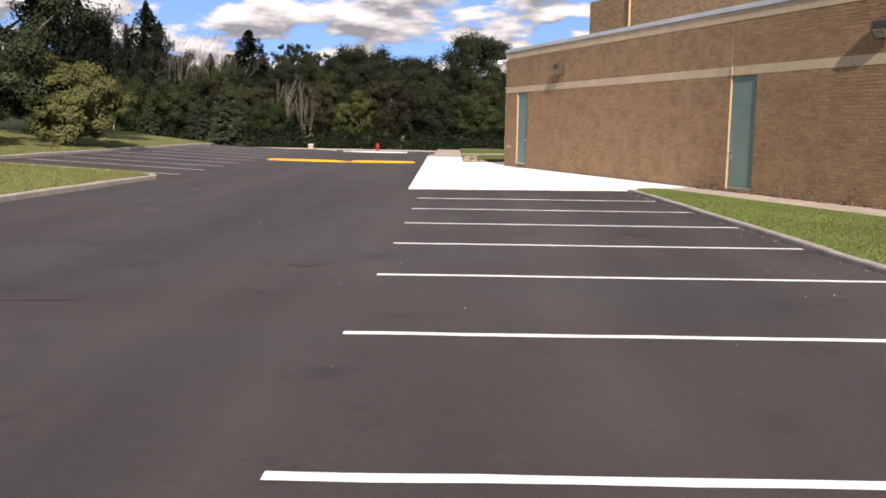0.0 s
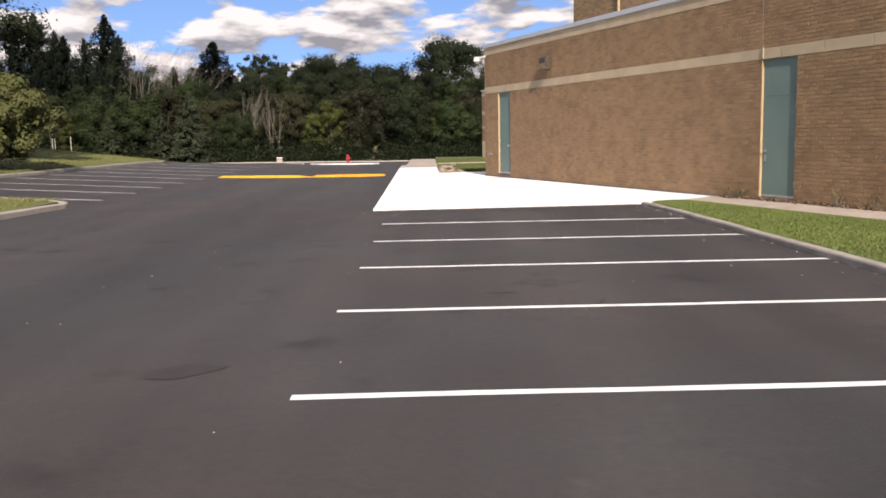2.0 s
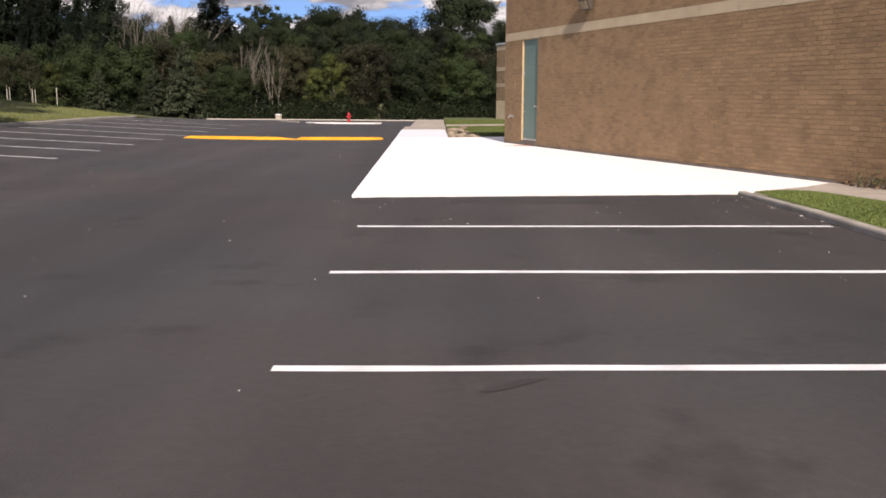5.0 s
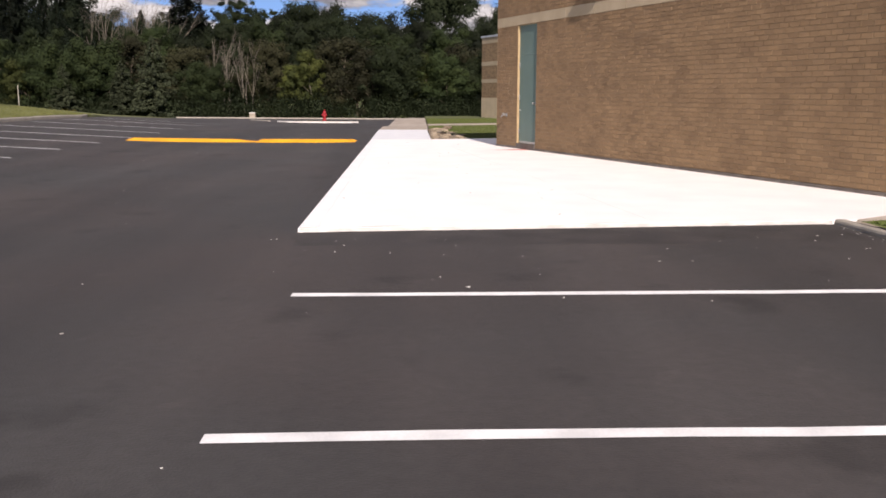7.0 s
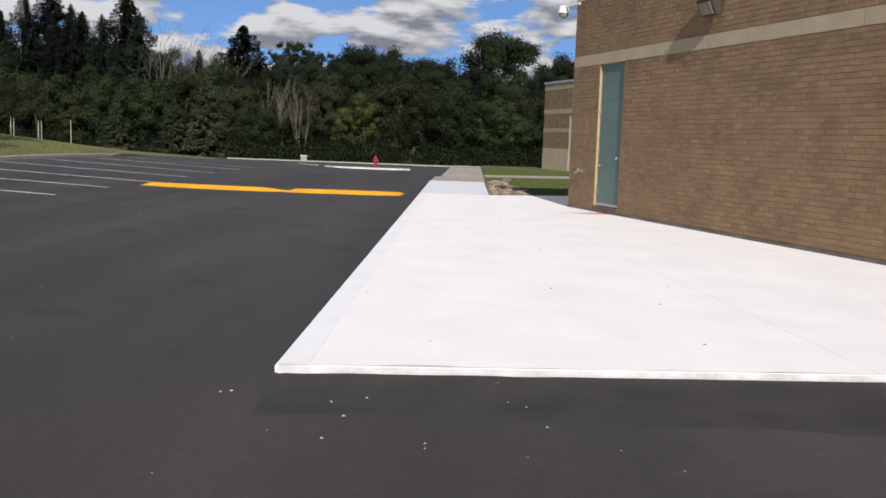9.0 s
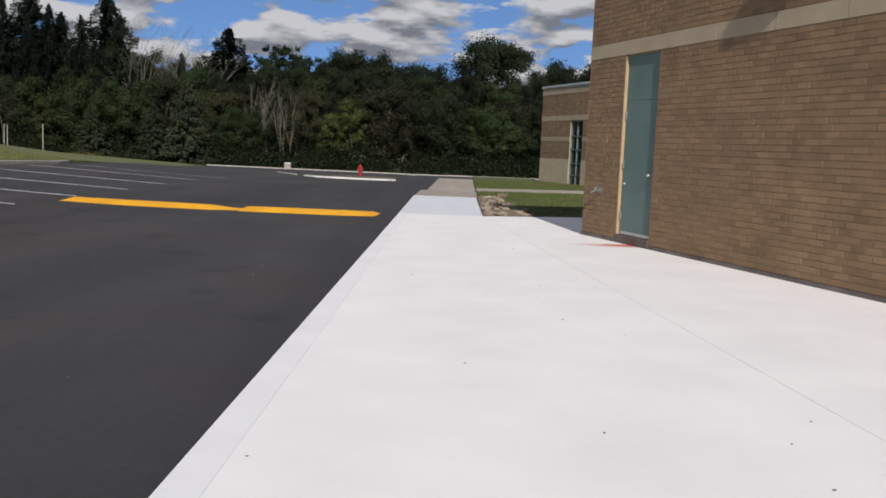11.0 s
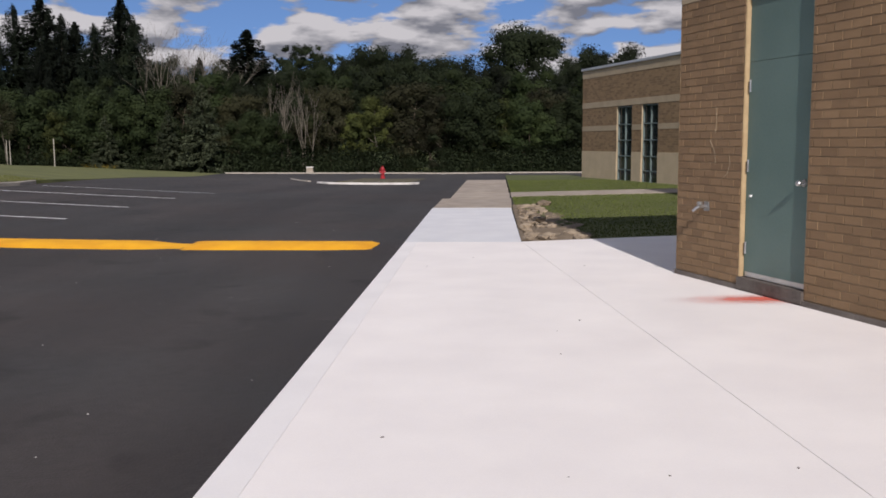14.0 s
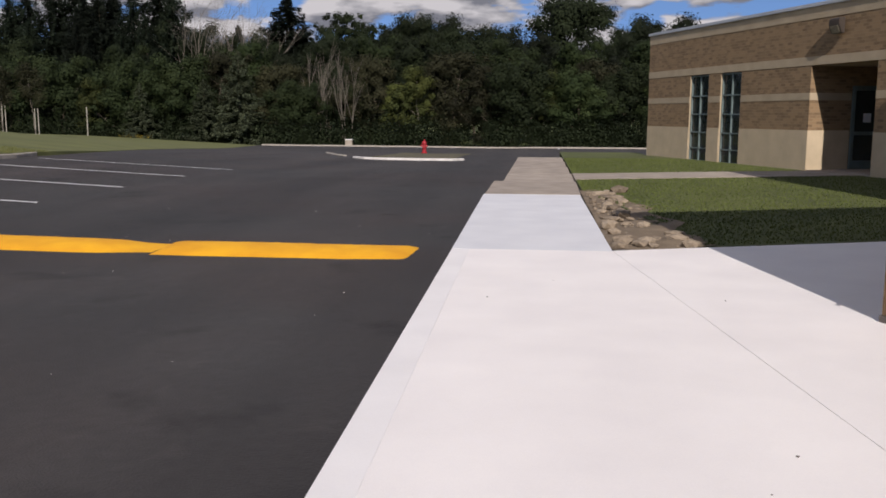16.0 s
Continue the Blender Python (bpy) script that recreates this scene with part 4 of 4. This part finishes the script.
plant("oak", 5.1, 132, 19.7, 18, 1.1)
for x, y, h in ((-24, 115, 12.5), (-13.5, 114, 12.5), (-2.5, 113, 12), (5, 115, 12), (13, 114, 12), (-33, 112, 12), (21, 114, 12), (29, 112, 12), (-45, 106, 11), (-57, 104, 12), (-19, 118, 13)):
    plant("ash", x, y, h, 15)
for x, y, h in ((-40.4, 97, 8.2), (-35.6, 99, 9), (-49.1, 100, 9), (-55, 98, 9), (-61, 97, 10), (-24, 100, 6.5), (-1.5, 100, 8.5), (4.9, 100, 7.4), (9.3, 103, 8.4), (15, 101, 8), (21, 100, 8), (28, 99, 8)):
    plant("rowan", x, y, h, 9)
for x, y, h in ((-17.2, 105, 9.7), (-8.2, 105, 10.2), (-34.3, 105, 10.1), (-4.5, 103, 8.6), (7, 106, 9.5), (-27, 106, 9)):
    plant("hawthorn", x, y, h, 9)
for x, y, h in ((-11.4, 97, 8.1), (-13.2, 99, 6.5), (1.4, 102, 8.1), (-44.5, 98, 7)):
    plant("birch", x, y, h, 9)
for x, y, h in ((-27.8, 93.6, 9.0), (-31.8, 95, 6.5), (-38, 94.2, 6.0)):
    plant("fir", x, y, h, 8)
for x, y, h in ((-21.8, 101, 10.7), (-19, 101, 9.9)):
    plant("snag", x, y, h, 10)
grow_woods()
hedge = []
for i in range(46):
    x = -62 + i * 2.15 + random.uniform(-0.6, 0.6)
    y = 94.6 + random.uniform(-0.8, 1.2) + (2 if x < -26 else 0)
    hedge.append((x, y, level(x, y) + random.uniform(0.5, 1.1), random.uniform(0.9, 2.4), random.uniform(0.7, 1.2)))
hm = crown_mesh(hedge, 90000, 0.11, random.Random(5))
hm.materials.append(LEAF_DARK)
tagged(new("shrubs", hm), "dense dark undergrowth along the far kerb", "shrubs", kind="stuff")


# ---- trees on the western lawn ----
def lawn_z(x, y):
    o = max(0.0, edge_x(y) - x)
    return level(max(x, -29), y) + 0.12 + 0.068 * min(o, 20) * (1 - 0.3 * smooth(40, 80, y))


def clumpy_tree(name, label, seed, height, radius, mat, count, size, low, x, y, lobes=26):
    """A tree whose foliage hangs in separate clumps down to the grass."""
    rng = random.Random(seed)
    t = thing(name, pose(x, y, lawn_z(x, y)), label, "tree")
    bm, ends, pts = limbs(rng, height * 0.9, height * 0.018 + 0.04, radius, 16, 0.0, 0.12)
    part("trunk", bm, BARK, t)
    blobs = [(e.x, e.y, e.z, radius * rng.uniform(0.10, 0.18), 0.7) for e in ends]
    for k in range(lobes):
        a, f = rng.uniform(0, 6.28), rng.uniform(low, 1.0)
        rr = radius * math.sin(math.pi * (0.22 + 0.70 * f)) * rng.uniform(0.45, 1.0)
        blobs.append((math.cos(a) * rr, math.sin(a) * rr, height * f * 0.97 + 0.3, radius * rng.uniform(0.10, 0.19), 0.7))
    me = crown_mesh(blobs, count, size, rng)
    me.materials.append(mat)
    c = new("crown", me)
    c.parent = t
    return t


clumpy_tree("pine_tree", "large pale green pine on the lawn", 21, 13.5, 5.2, NEEDLE_PALE, 130000, 0.085, 0.03, -19.6, 16.5, 120)
clumpy_tree("pine_tree", "shady pine on the lawn behind a willow", 24, 8.5, 3.6, NEEDLE_PALE, 36000, 0.10, 0.04, -25.5, 20.5, 40)
clumpy_tree("willow_shrub", "low yellow-green willow by the kerb", 22, 3.1, 2.3, SHRUB, 42000, 0.07, 0.03, -15.2, 15.6, 50)
clumpy_tree("juniper_shrub", "low dark juniper under the pine", 26, 2.8, 2.4, NEEDLE_PALE, 26000, 0.07, 0.03, -17.2, 9.2, 36)


STAKE_WOOD = material("pale_stake_wood", (0.40, 0.375, 0.32), (0.28, 0.26, 0.22), 4.0, 0.9, 0.3, 30, 0.5)


def sapling(x, y, h, seed, mat, label):
    rng = random.Random(seed)
    t = thing("sapling", pose(x, y, lawn_z(x, y)), label, "tree", "young staked trees")
    bm, ends, pts = limbs(rng, h, 0.035, h * 0.22, 11, 0.0, 0.45)
    part("trunk", bm, PALE_BARK, t)
    me = crown_mesh([(e.x, e.y, e.z, 0.42, 1.0) for e in ends], 3200, 0.06, rng)
    me.materials.append(mat)
    new("crown", me).parent = t
    for s in (-1, 1):
        part("stake", tube((s * 0.13, 0, -0.3), (s * 0.12, 0, 1.9), 0.035, 0.03, 8), STAKE_WOOD, t)


sapling(-35.3, 70.8, 5.0, 31, LEAF_BROWN, "young staked tree with sparse dark leaves")
sapling(-37.0, 69.5, 4.6, 32, LEAF_BROWN, "young staked tree with thin brown leaves")
for x, y, h in ((-40.3, 88.0, 2.5), (-36.6, 64.0, 2.4), (-49.7, 88.0, 2.4)):
    p = thing("marker_post", pose(x, y, lawn_z(x, y)), "thin grey post on the lawn", "post", "posts on the lawn")
    part("post", tube((0, 0, -0.3), (0, 0, h), 0.05, 0.045, 10), STAKE_WOOD, p)
    part("cap", tube((0, 0, h), (0, 0, h + 0.03), 0.05, 0.045, 10), FLOOR_WOOD, p)


GOLD = leaves("goldenrod", (0.30, 0.22, 0.03), (0.14, 0.11, 0.02))
gm = crown_mesh([(-39 + 0.7 * k, 91.6 + 0.3 * (k % 3), level(-36, 91) + 0.7, 0.4, 0.6) for k in range(5)], 160, 0.06, random.Random(41))
gm.materials.append(GOLD)
tagged(new("goldenrod", gm), "yellow goldenrod at the edge of the woods", "flowers", kind="stuff")


# ---- grass, rubble and litter ----
def blades(name, label, spots, height, seed, mat):
    """Loose blades of grass over an area; spots yields x, y, z."""
    rng = random.Random(seed)
    vs, fs = [], []
    for x, y, z in spots:
        a = rng.uniform(0, 6.28)
        w, h = rng.uniform(0.006, 0.014), height * rng.uniform(0.5, 1.3)
        dx, dy = math.cos(a) * w, math.sin(a) * w
        lx, ly = rng.gauss(0, 0.4) * h, rng.gauss(0, 0.4) * h
        k = len(vs)
        vs += [(x - dx, y - dy, z), (x + dx, y + dy, z), (x + lx, y + ly, z + h)]
        fs.append((k, k + 1, k + 2))
    me = bpy.data.meshes.new(name)
    me.from_pydata(vs, [], fs)
    me.materials.append(mat)
    return tagged(new(name, me), label, "grass", kind="stuff")


rg = random.Random(77)


def verge_spots(n):
    for _ in range(n):
        y = 0.0 - 14 * rg.random() ** 1.2
        xa, xb = 5.9 - y * 0.0235, 3.28 + (14.58 - y) * 0.3522 - 1.5
        if xb > xa:
            f = rg.random()
            yield xa + (xb - xa) * f, y, 0.085 + 0.03 * math.sin(math.pi * f) - 0.03 * f


def court_spots(n):
    for _ in range(n):
        x, y = 1.7 + 10 * rg.random() ** 1.3, 18.1 + 22 * rg.random()
        base = 18.1 + (x - 1.66) * 0.352
        off = (x - 1.66) * 0.352
        if y < base or 29.2 < y - off < 31.3 or x > 4.8 + (43 - y) * 0.3535:
            continue
        if y < 26 and x < 2.7 - 0.1 * (y - 18) + 0.5 * noise.noise((y, x, 0)):
            continue
        yield x, y, 0.035


def west_spots(n):
    for _ in range(n):
        if rg.random() < 0.5:
            y = 4.2 + 30 * rg.random()
            x = -14.0 - 7 * rg.random() ** 1.5
            yield x, y, lawn_z(x, y)
        else:
            y = 3.2 - 14 * rg.random() ** 1.3
            x = -7.75 - 5.5 * rg.random()
            yield x, y, level(x, y) + 0.11


DRY_BLADE = material("dry_grass_blade", (0.15, 0.158, 0.044), (0.082, 0.090, 0.024), 0.5, 0.8, 0.0, 10, 0.8, pieces=0.5)
blades("grass", "yellowing grass of the western lawns", west_spots(60000), 0.06, 3, DRY_BLADE)
blades("grass", "short green grass of the verge", verge_spots(110000), 0.024, 1, BLADE)
blades("grass", "green grass of the courtyard lawn", court_spots(90000), 0.024, 2, COURT_BLADE)


def rubble_bed():
    bm = bmesh.new()
    n = 18
    rows = []
    for i in range(n + 1):
        y = 18.02 + 8.2 * i / n
        w = (1.45 - 0.09 * (y - 18)) * (0.85 + 0.35 * noise.noise((y * 0.9, 3, 1)))
        row = []
        for j in range(9):
            s = j / 8
            x = 1.63 + w * s
            row.append(bm.verts.new((x, y + (x - 1.63) * 0.33 * (1 - i / n), max(0.006, 0.012 + 0.03 * s + 0.09 * noise.noise((x * 2.3, y * 2.3, 5))))))
        rows.append(row)
    for a, b in zip(rows, rows[1:]):
        for j in range(8):
            bm.faces.new((a[j], a[j + 1], b[j + 1], b[j])).smooth = True
    return link("dirt_strip", bm, DIRT)


tagged(rubble_bed(), "bare broken earth along the new concrete", "dirt", kind="structure")


def stone_mesh(seed):
    rng = random.Random(seed)
    bm = bmesh.new()
    bmesh.ops.create_icosphere(bm, subdivisions=1, radius=1)
    for v in bm.verts:
        v.co *= rng.uniform(0.7, 1.15)
        v.co.z *= 0.5
    me = bpy.data.meshes.new("stone")
    bm.to_mesh(me)
    bm.free()
    me.materials.append(ROCK)
    return me


STONES = [stone_mesh(s) for s in range(5)]
rs = random.Random(9)
for k in range(170):
    y = 18.2 + 7.6 * rs.random()
    x = 1.72 + (1.15 - 0.09 * (y - 18)) * rs.random() ** 1.3
    s = rs.choice((0.025, 0.03, 0.04, 0.05, 0.06, 0.08, 0.12))
    if k == 0:
        x, y, s = 2.35, 25.6, 0.2
    ob = new("stone", STONES[k % 5])
    ob.matrix_world = Matrix.Translation((x, y + (x - 1.63) * 0.2, 0.02 + s * 0.3)) @ Matrix.Rotation(rs.uniform(0, 6), 4, "Z") @ Matrix.Diagonal((s * rs.uniform(0.8, 1.6), s, s * rs.uniform(0.9, 1.5), 1))
    tagged(ob, "broken pale stone on bare earth", "stone", "stones along the concrete")


def litter(name, label, n, seed, spot, smin, smax, mat):
    rng = random.Random(seed)
    bm = bmesh.new()
    for _ in range(n):
        x, y, z = spot(rng)
        s = rng.uniform(smin, smax)
        m = Matrix.Translation((x, y, z + s * 0.2)) @ Matrix.Rotation(rng.uniform(0, 6), 4, "Z") @ Matrix.Diagonal((s * rng.uniform(0.6, 1.8), s, s * 0.45, 1))
        bmesh.ops.create_icosphere(bm, subdivisions=1, radius=1, matrix=m)
    return tagged(link(name, bm, mat), label, "debris", kind="stuff")


CHIP = material("pale_chips", (0.66, 0.64, 0.60), (0.36, 0.34, 0.31), 3, 0.9, 0.2, 30, 0.6, pieces=0.5)
litter("chips", "pale concrete crumbs on the asphalt by the apron", 44, 3, lambda r: (r.uniform(-0.6, 6), 0.3 - abs(r.gauss(0, 1.3)) - 0.05 - 0.3 * (1 if r.random() > 0.5 else 0), 0.0), 0.003, 0.010, CHIP)
litter("chips", "small pale stones scattered over the parking lot", 80, 4, lambda r: (lambda x, y: (x, y, level(x, y)))(r.uniform(-6, 5.8), r.uniform(-24, -0.6)), 0.003, 0.010, CHIP)
litter("chips", "crumbs lying against the kerb", 220, 6, lambda r: (lambda y: (5.76 - y * 0.027 - abs(r.gauss(0, 0.06)), y, 0.0))(r.uniform(-16, 0.3)), 0.004, 0.012, CHIP)
litter("chips", "dark specks on the new concrete", 26, 8, lambda r: (r.uniform(0.2, 3.2), r.uniform(0.5, 16), 0.045), 0.004, 0.011, FOUNDATION)
litter("chips", "small stones on the aisle beside the concrete", 50, 11, lambda r: (r.uniform(-7, -0.25), r.uniform(0, 22), 0.0), 0.003, 0.008, CHIP)


def dead_leaves():
    rng = random.Random(12)
    vs, fs = [], []
    for _ in range(900):
        u = rng.uniform(13.7, 24)
        p = MB @ Vector((u, -abs(rng.gauss(0, 0.09)) - 0.03, 0.06 + rng.random() * 0.05))
        a = Vector((rng.gauss(0, 1), rng.gauss(0, 1), rng.gauss(0, 0.5))).normalized() * rng.uniform(0.02, 0.05)
        b = a.cross(Vector((rng.gauss(0, 1), rng.gauss(0, 1), 1))).normalized() * rng.uniform(0.012, 0.03)
        k = len(vs)
        vs += [tuple(p - a), tuple(p + b), tuple(p + a), tuple(p - b)]
        fs.append((k, k + 1, k + 2, k + 3))
    me = bpy.data.meshes.new("dead_leaves")
    me.from_pydata(vs, [], fs)
    me.materials.append(material("dead_leaf", (0.2, 0.12, 0.06), (0.08, 0.05, 0.03), 3, 0.9, 0, 20, 0.6, pieces=0.6))
    return tagged(new("dead_leaves", me), "dry brown leaves along the wall foot", "leaves", kind="stuff")


dead_leaves()


def weed(u, h, seed):
    rng = random.Random(seed)
    p = MB @ Vector((u, -0.12, 0.05))
    t = thing("weed", Matrix.Translation(p), "thin yellowing weed at the wall foot", "weed", "weeds along the wall")
    bm = bmesh.new()
    tips = []
    for _ in range(5):
        q = Vector((rng.gauss(0, 0.12), rng.gauss(0, 0.05), h * rng.uniform(0.6, 1)))
        tube((0, 0, -0.02), q, 0.006, 0.003, 5, bm)
        tips += [q, q * 0.6]
    part("stem", bm, PALE_BARK, t)
    me = crown_mesh([(q.x, q.y, q.z, 0.07, 1.2) for q in tips], 70, 0.022, rng)
    me.materials.append(SHRUB)
    tuft = new("leaf_tuft", me)
    tuft.parent = t
    tagged(tuft, kind="stuff")


for u, h, s in ((14.6, 0.2, 1), (17.4, 0.42, 2), (18.3, 0.3, 3), (19.6, 0.5, 4), (14.3, 0.22, 5)):
    weed(u, h, s)


def stains():
    """Thin dark skid marks and damp spots between the stall lines."""
    rng = random.Random(19)
    bm = bmesh.new()
    for x, y, ln, w, turn in ((1.85, -10.2, 0.17, 0.035, 5), (2.75, -10.75, 0.1, 0.03, 60), (3.65, -10.9, 0.13, 0.03, 10), (-0.5, -13.0, 0.3, 0.2, 20), (-2.6, -15.4, 0.4, 0.08, 8), (1.6, -8.6, 0.25, 0.05, 35), (-0.4, 21.5, 0.2, 0.06, 15), (-1.4, 21.9, 0.35, 0.05, 5), (-0.75, 20.3, 0.16, 0.08, 40)):
        a = radians(turn)
        ring = []
        for k in range(14):
            q = 2 * math.pi * k / 14
            r = rng.uniform(0.7, 1.1)
            u, v = math.cos(q) * ln * r, math.sin(q) * w * r
            px, py = x + u * math.cos(a) - v * math.sin(a), y + u * math.sin(a) + v * math.cos(a)
            ring.append(bm.verts.new((px, py, level(px, py) + 0.004)))
        bm.faces.new(ring)
    return link("asphalt_stain", bm, RUBBER)


RUBBER = material("rubber_marks", (0.031, 0.0275, 0.0265), (0.021, 0.0185, 0.018), 3.0, 0.85, 0.3, 60, 0.5)
tagged(stains(), "dark rubber marks and damp spots on asphalt", "stain", kind="stuff")


# dark damp seam of asphalt in front of the apron
def seam():
    rng = random.Random(3)
    pts = [(0.05 + 5.6 * i / 24, 0.085 * (0.05 + 5.6 * i / 24) - 0.002) for i in range(25)]
    low = [(x, -1.5 - 0.5 * noise.noise((x * 0.8, 1, 2)) + 0.05 * rng.random()) for x, y in reversed(pts)]
    bm = bmesh.new()
    a = [bm.verts.new((x, y, 0.004)) for x, y in pts]
    b = [bm.verts.new((x, y, -0.003)) for x, y in reversed(low)]
    for i in range(24):
        bm.faces.new((b[i], b[i + 1], a[i + 1], a[i]))
    return link("asphalt_patch", bm, SEAM)


def worn_edge():
    """Rough crumbled lip along the front of the apron."""
    bm = bmesh.new()
    rows = []
    for i in range(141):
        x = 0.02 + 5.7 * i / 140
        y = 0.085 * x
        w = 0.012 + 0.022 * max(0.0, 0.5 + noise.noise((x * 3, 1, 4))) * smooth(6.0, 1.5, x) + 0.004 * random.random()
        h = 0.036 + 0.008 * noise.noise((x * 6, 3, 1))
        t = 0.012 + 0.05 * max(0.0, noise.noise((x * 1.7, 8, 2)) + 0.25) * smooth(5.0, 2.0, x)
        rows.append([bm.verts.new(p) for p in ((x, y - w, -0.01), (x, y - w * 0.8, h * 0.5), (x, y - 0.003, h), (x, y + 0.0015, 0.0435), (x, y + 0.003, 0.0462), (x, y + t, 0.0458))])
    for a, b in zip(rows, rows[1:]):
        for j in range(5):
            bm.faces.new((a[j], b[j], b[j + 1], a[j + 1]))
    return link("worn_edge", bm, WORN, apron)


WORN = material("worn_grey_concrete", (0.66, 0.64, 0.62), (0.36, 0.345, 0.33), 6.0, 0.9, 0.6, 50, 0.6)
worn_edge()
tagged(seam(), "darker asphalt seam in front of the apron", "asphalt patch", kind="structure")


# red spray stain on the concrete by the first door
def stain():
    m = bpy.data.materials.new("red_spray_paint")
    m.use_nodes = True
    n, l = m.node_tree.nodes, m.node_tree.links
    b = n["Principled BSDF"]
    b.inputs["Base Color"].default_value, b.inputs["Roughness"].default_value = (0.72, 0.13, 0.08, 1), 0.8
    tc, gr, mp, ns, mu, sb = (n.new("ShaderNode" + k) for k in ("TexCoord", "TexGradient", "Mapping", "TexNoise", "Math", "Math"))
    gr.gradient_type = "SPHERICAL"
    l.new(tc.outputs["Object"], mp.inputs[0])
    mp.inputs["Scale"].default_value = (0.95, 2.7, 1)
    l.new(mp.outputs[0], gr.inputs[0])
    ns.inputs["Scale"].default_value, ns.inputs["Detail"].default_value = 5, 6
    l.new(tc.outputs["Object"], ns.inputs["Vector"])
    mu.operation, sb.operation, sb.use_clamp = "MULTIPLY", "MULTIPLY", True
    l.new(gr.outputs[1], mu.inputs[0])
    l.new(gr.outputs[1], mu.inputs[1])
    l.new(mu.outputs[0], sb.inputs[0])
    l.new(ns.outputs[0], sb.inputs[1])
    gain = n.new("ShaderNodeMath")
    gain.operation, gain.use_clamp = "MULTIPLY", True
    gain.inputs[1].default_value = 2.0
    l.new(sb.outputs[0], gain.inputs[0])
    l.new(gain.outputs[0], b.inputs["Alpha"])
    bm = bmesh.new()
    bmesh.ops.create_grid(bm, x_segments=4, y_segments=2, size=1)
    bmesh.ops.scale(bm, vec=(0.62, 0.38, 1), verts=bm.verts)
    bmesh.ops.translate(bm, vec=(0.36, 0, 0), verts=bm.verts)
    ob = link("spray_stain", bm, m)
    ob.matrix_world = MB @ pose(1.77, -0.12, 0.047, 0, 0, -103)
    return tagged(ob, "faded red spray paint on the concrete by the door", "paint stain", kind="structure")


stain()

# chalky drip marks on the brick beside the door
for pts in (((0.72, 1.9), (0.74, 1.75), (0.72, 1.62)), ((0.62, 1.55), (0.66, 1.5), (0.72, 1.42), (0.74, 1.3)), ((0.98, 1.42), (1.0, 1.3), (0.95, 1.2), (0.86, 1.15))):
    bm = bmesh.new()
    for (a, za), (b, zb) in zip(pts, pts[1:]):
        tube((a, -0.002, za), (b, -0.002, zb), 0.0018, 0.0018, 5, bm)
    part("drip_mark", bm, STONE, building, "pale drip mark on the brick")

# ---- bricks of the main wall ----
def brick_mesh(w):
    """One brick face, five sided, with the front edges eased."""
    h, e = BH - 0.010, 0.003
    x0, x1 = 0.005, w - 0.005
    o = [(x0, 0.008, 0), (x1, 0.008, 0), (x1, 0.008, h), (x0, 0.008, h)]
    i = [(x0 + e, 0.0, e), (x1 - e, 0.0, e), (x1 - e, 0.0, h - e), (x0 + e, 0.0, h - e)]
    f = [(4, 5, 6, 7)] + [(k, (k + 1) % 4, 4 + (k + 1) % 4, 4 + k) for k in range(4)]
    return o + i, f


def brick_rows():
    for z0, z1 in ((Z0, ZD), (ZB, ZP)):
        rows = round((z1 - z0) / BH)
        for r in range(rows):
            z = z0 + (z1 - z0) * r / rows + 0.005
            cuts = [(0.0, 24.0)]
            if z0 == Z0:
                cuts = [(0.0, DOORS[0][0]), (DOORS[0][1], DOORS[1][0]), (DOORS[1][1], 24.0)]
            for a, b in cuts:
                x = a
                shift = BW / 2 if (r % 2) else 0.0
                nxt = (math.floor((a + shift) / BW + 1e-6) + 1) * BW - shift
                while x < b - 0.02:
                    e = min(nxt, b)
                    if e - x > 0.025:
                        yield x, z, e - x
                    x, nxt = e, nxt + BW


SHARED = {}
vs, fs, made = [], [], 0
rb = random.Random(4)
for x, z, w in brick_rows():
    pv, pf = brick_mesh(w)
    d = rb.uniform(-0.0015, 0.0015)
    if made < 300 and x < 4.1 and z < 2.1:
        key = round(w, 3)
        if key not in SHARED:
            SHARED[key] = bpy.data.meshes.new("brick")
            SHARED[key].from_pydata(pv, [], pf)
            SHARED[key].materials.append(BRICK)
        ob = new("brick", SHARED[key])
        ob.parent = wall
        ob.location = (x, d, z)
        made += 1
    else:
        k = len(vs)
        vs += [(p[0] + x, p[1] + d, p[2] + z) for p in pv]
        fs += [tuple(q + k for q in f) for f in pf]
me = bpy.data.meshes.new("brickwork")
me.from_pydata(vs, [], fs)
me.materials.append(BRICK)
rest = new("brickwork", me)
rest.parent = wall
tagged(rest, kind="stuff")
part("brick_face", box(24.0, L, 0.0, 0.0068, Z0, ZD), FAR_BRICK, building)
part("brick_face", box(24.0, L, 0.0, 0.0068, ZB, ZP), FAR_BRICK, building)
for z0, z1 in ((Z0, ZD), (ZB, ZP)):
    part("brick_face", box(-0.006, -0.0002, 0.0, 11.2, z0, z1), FAR_BRICK, building)
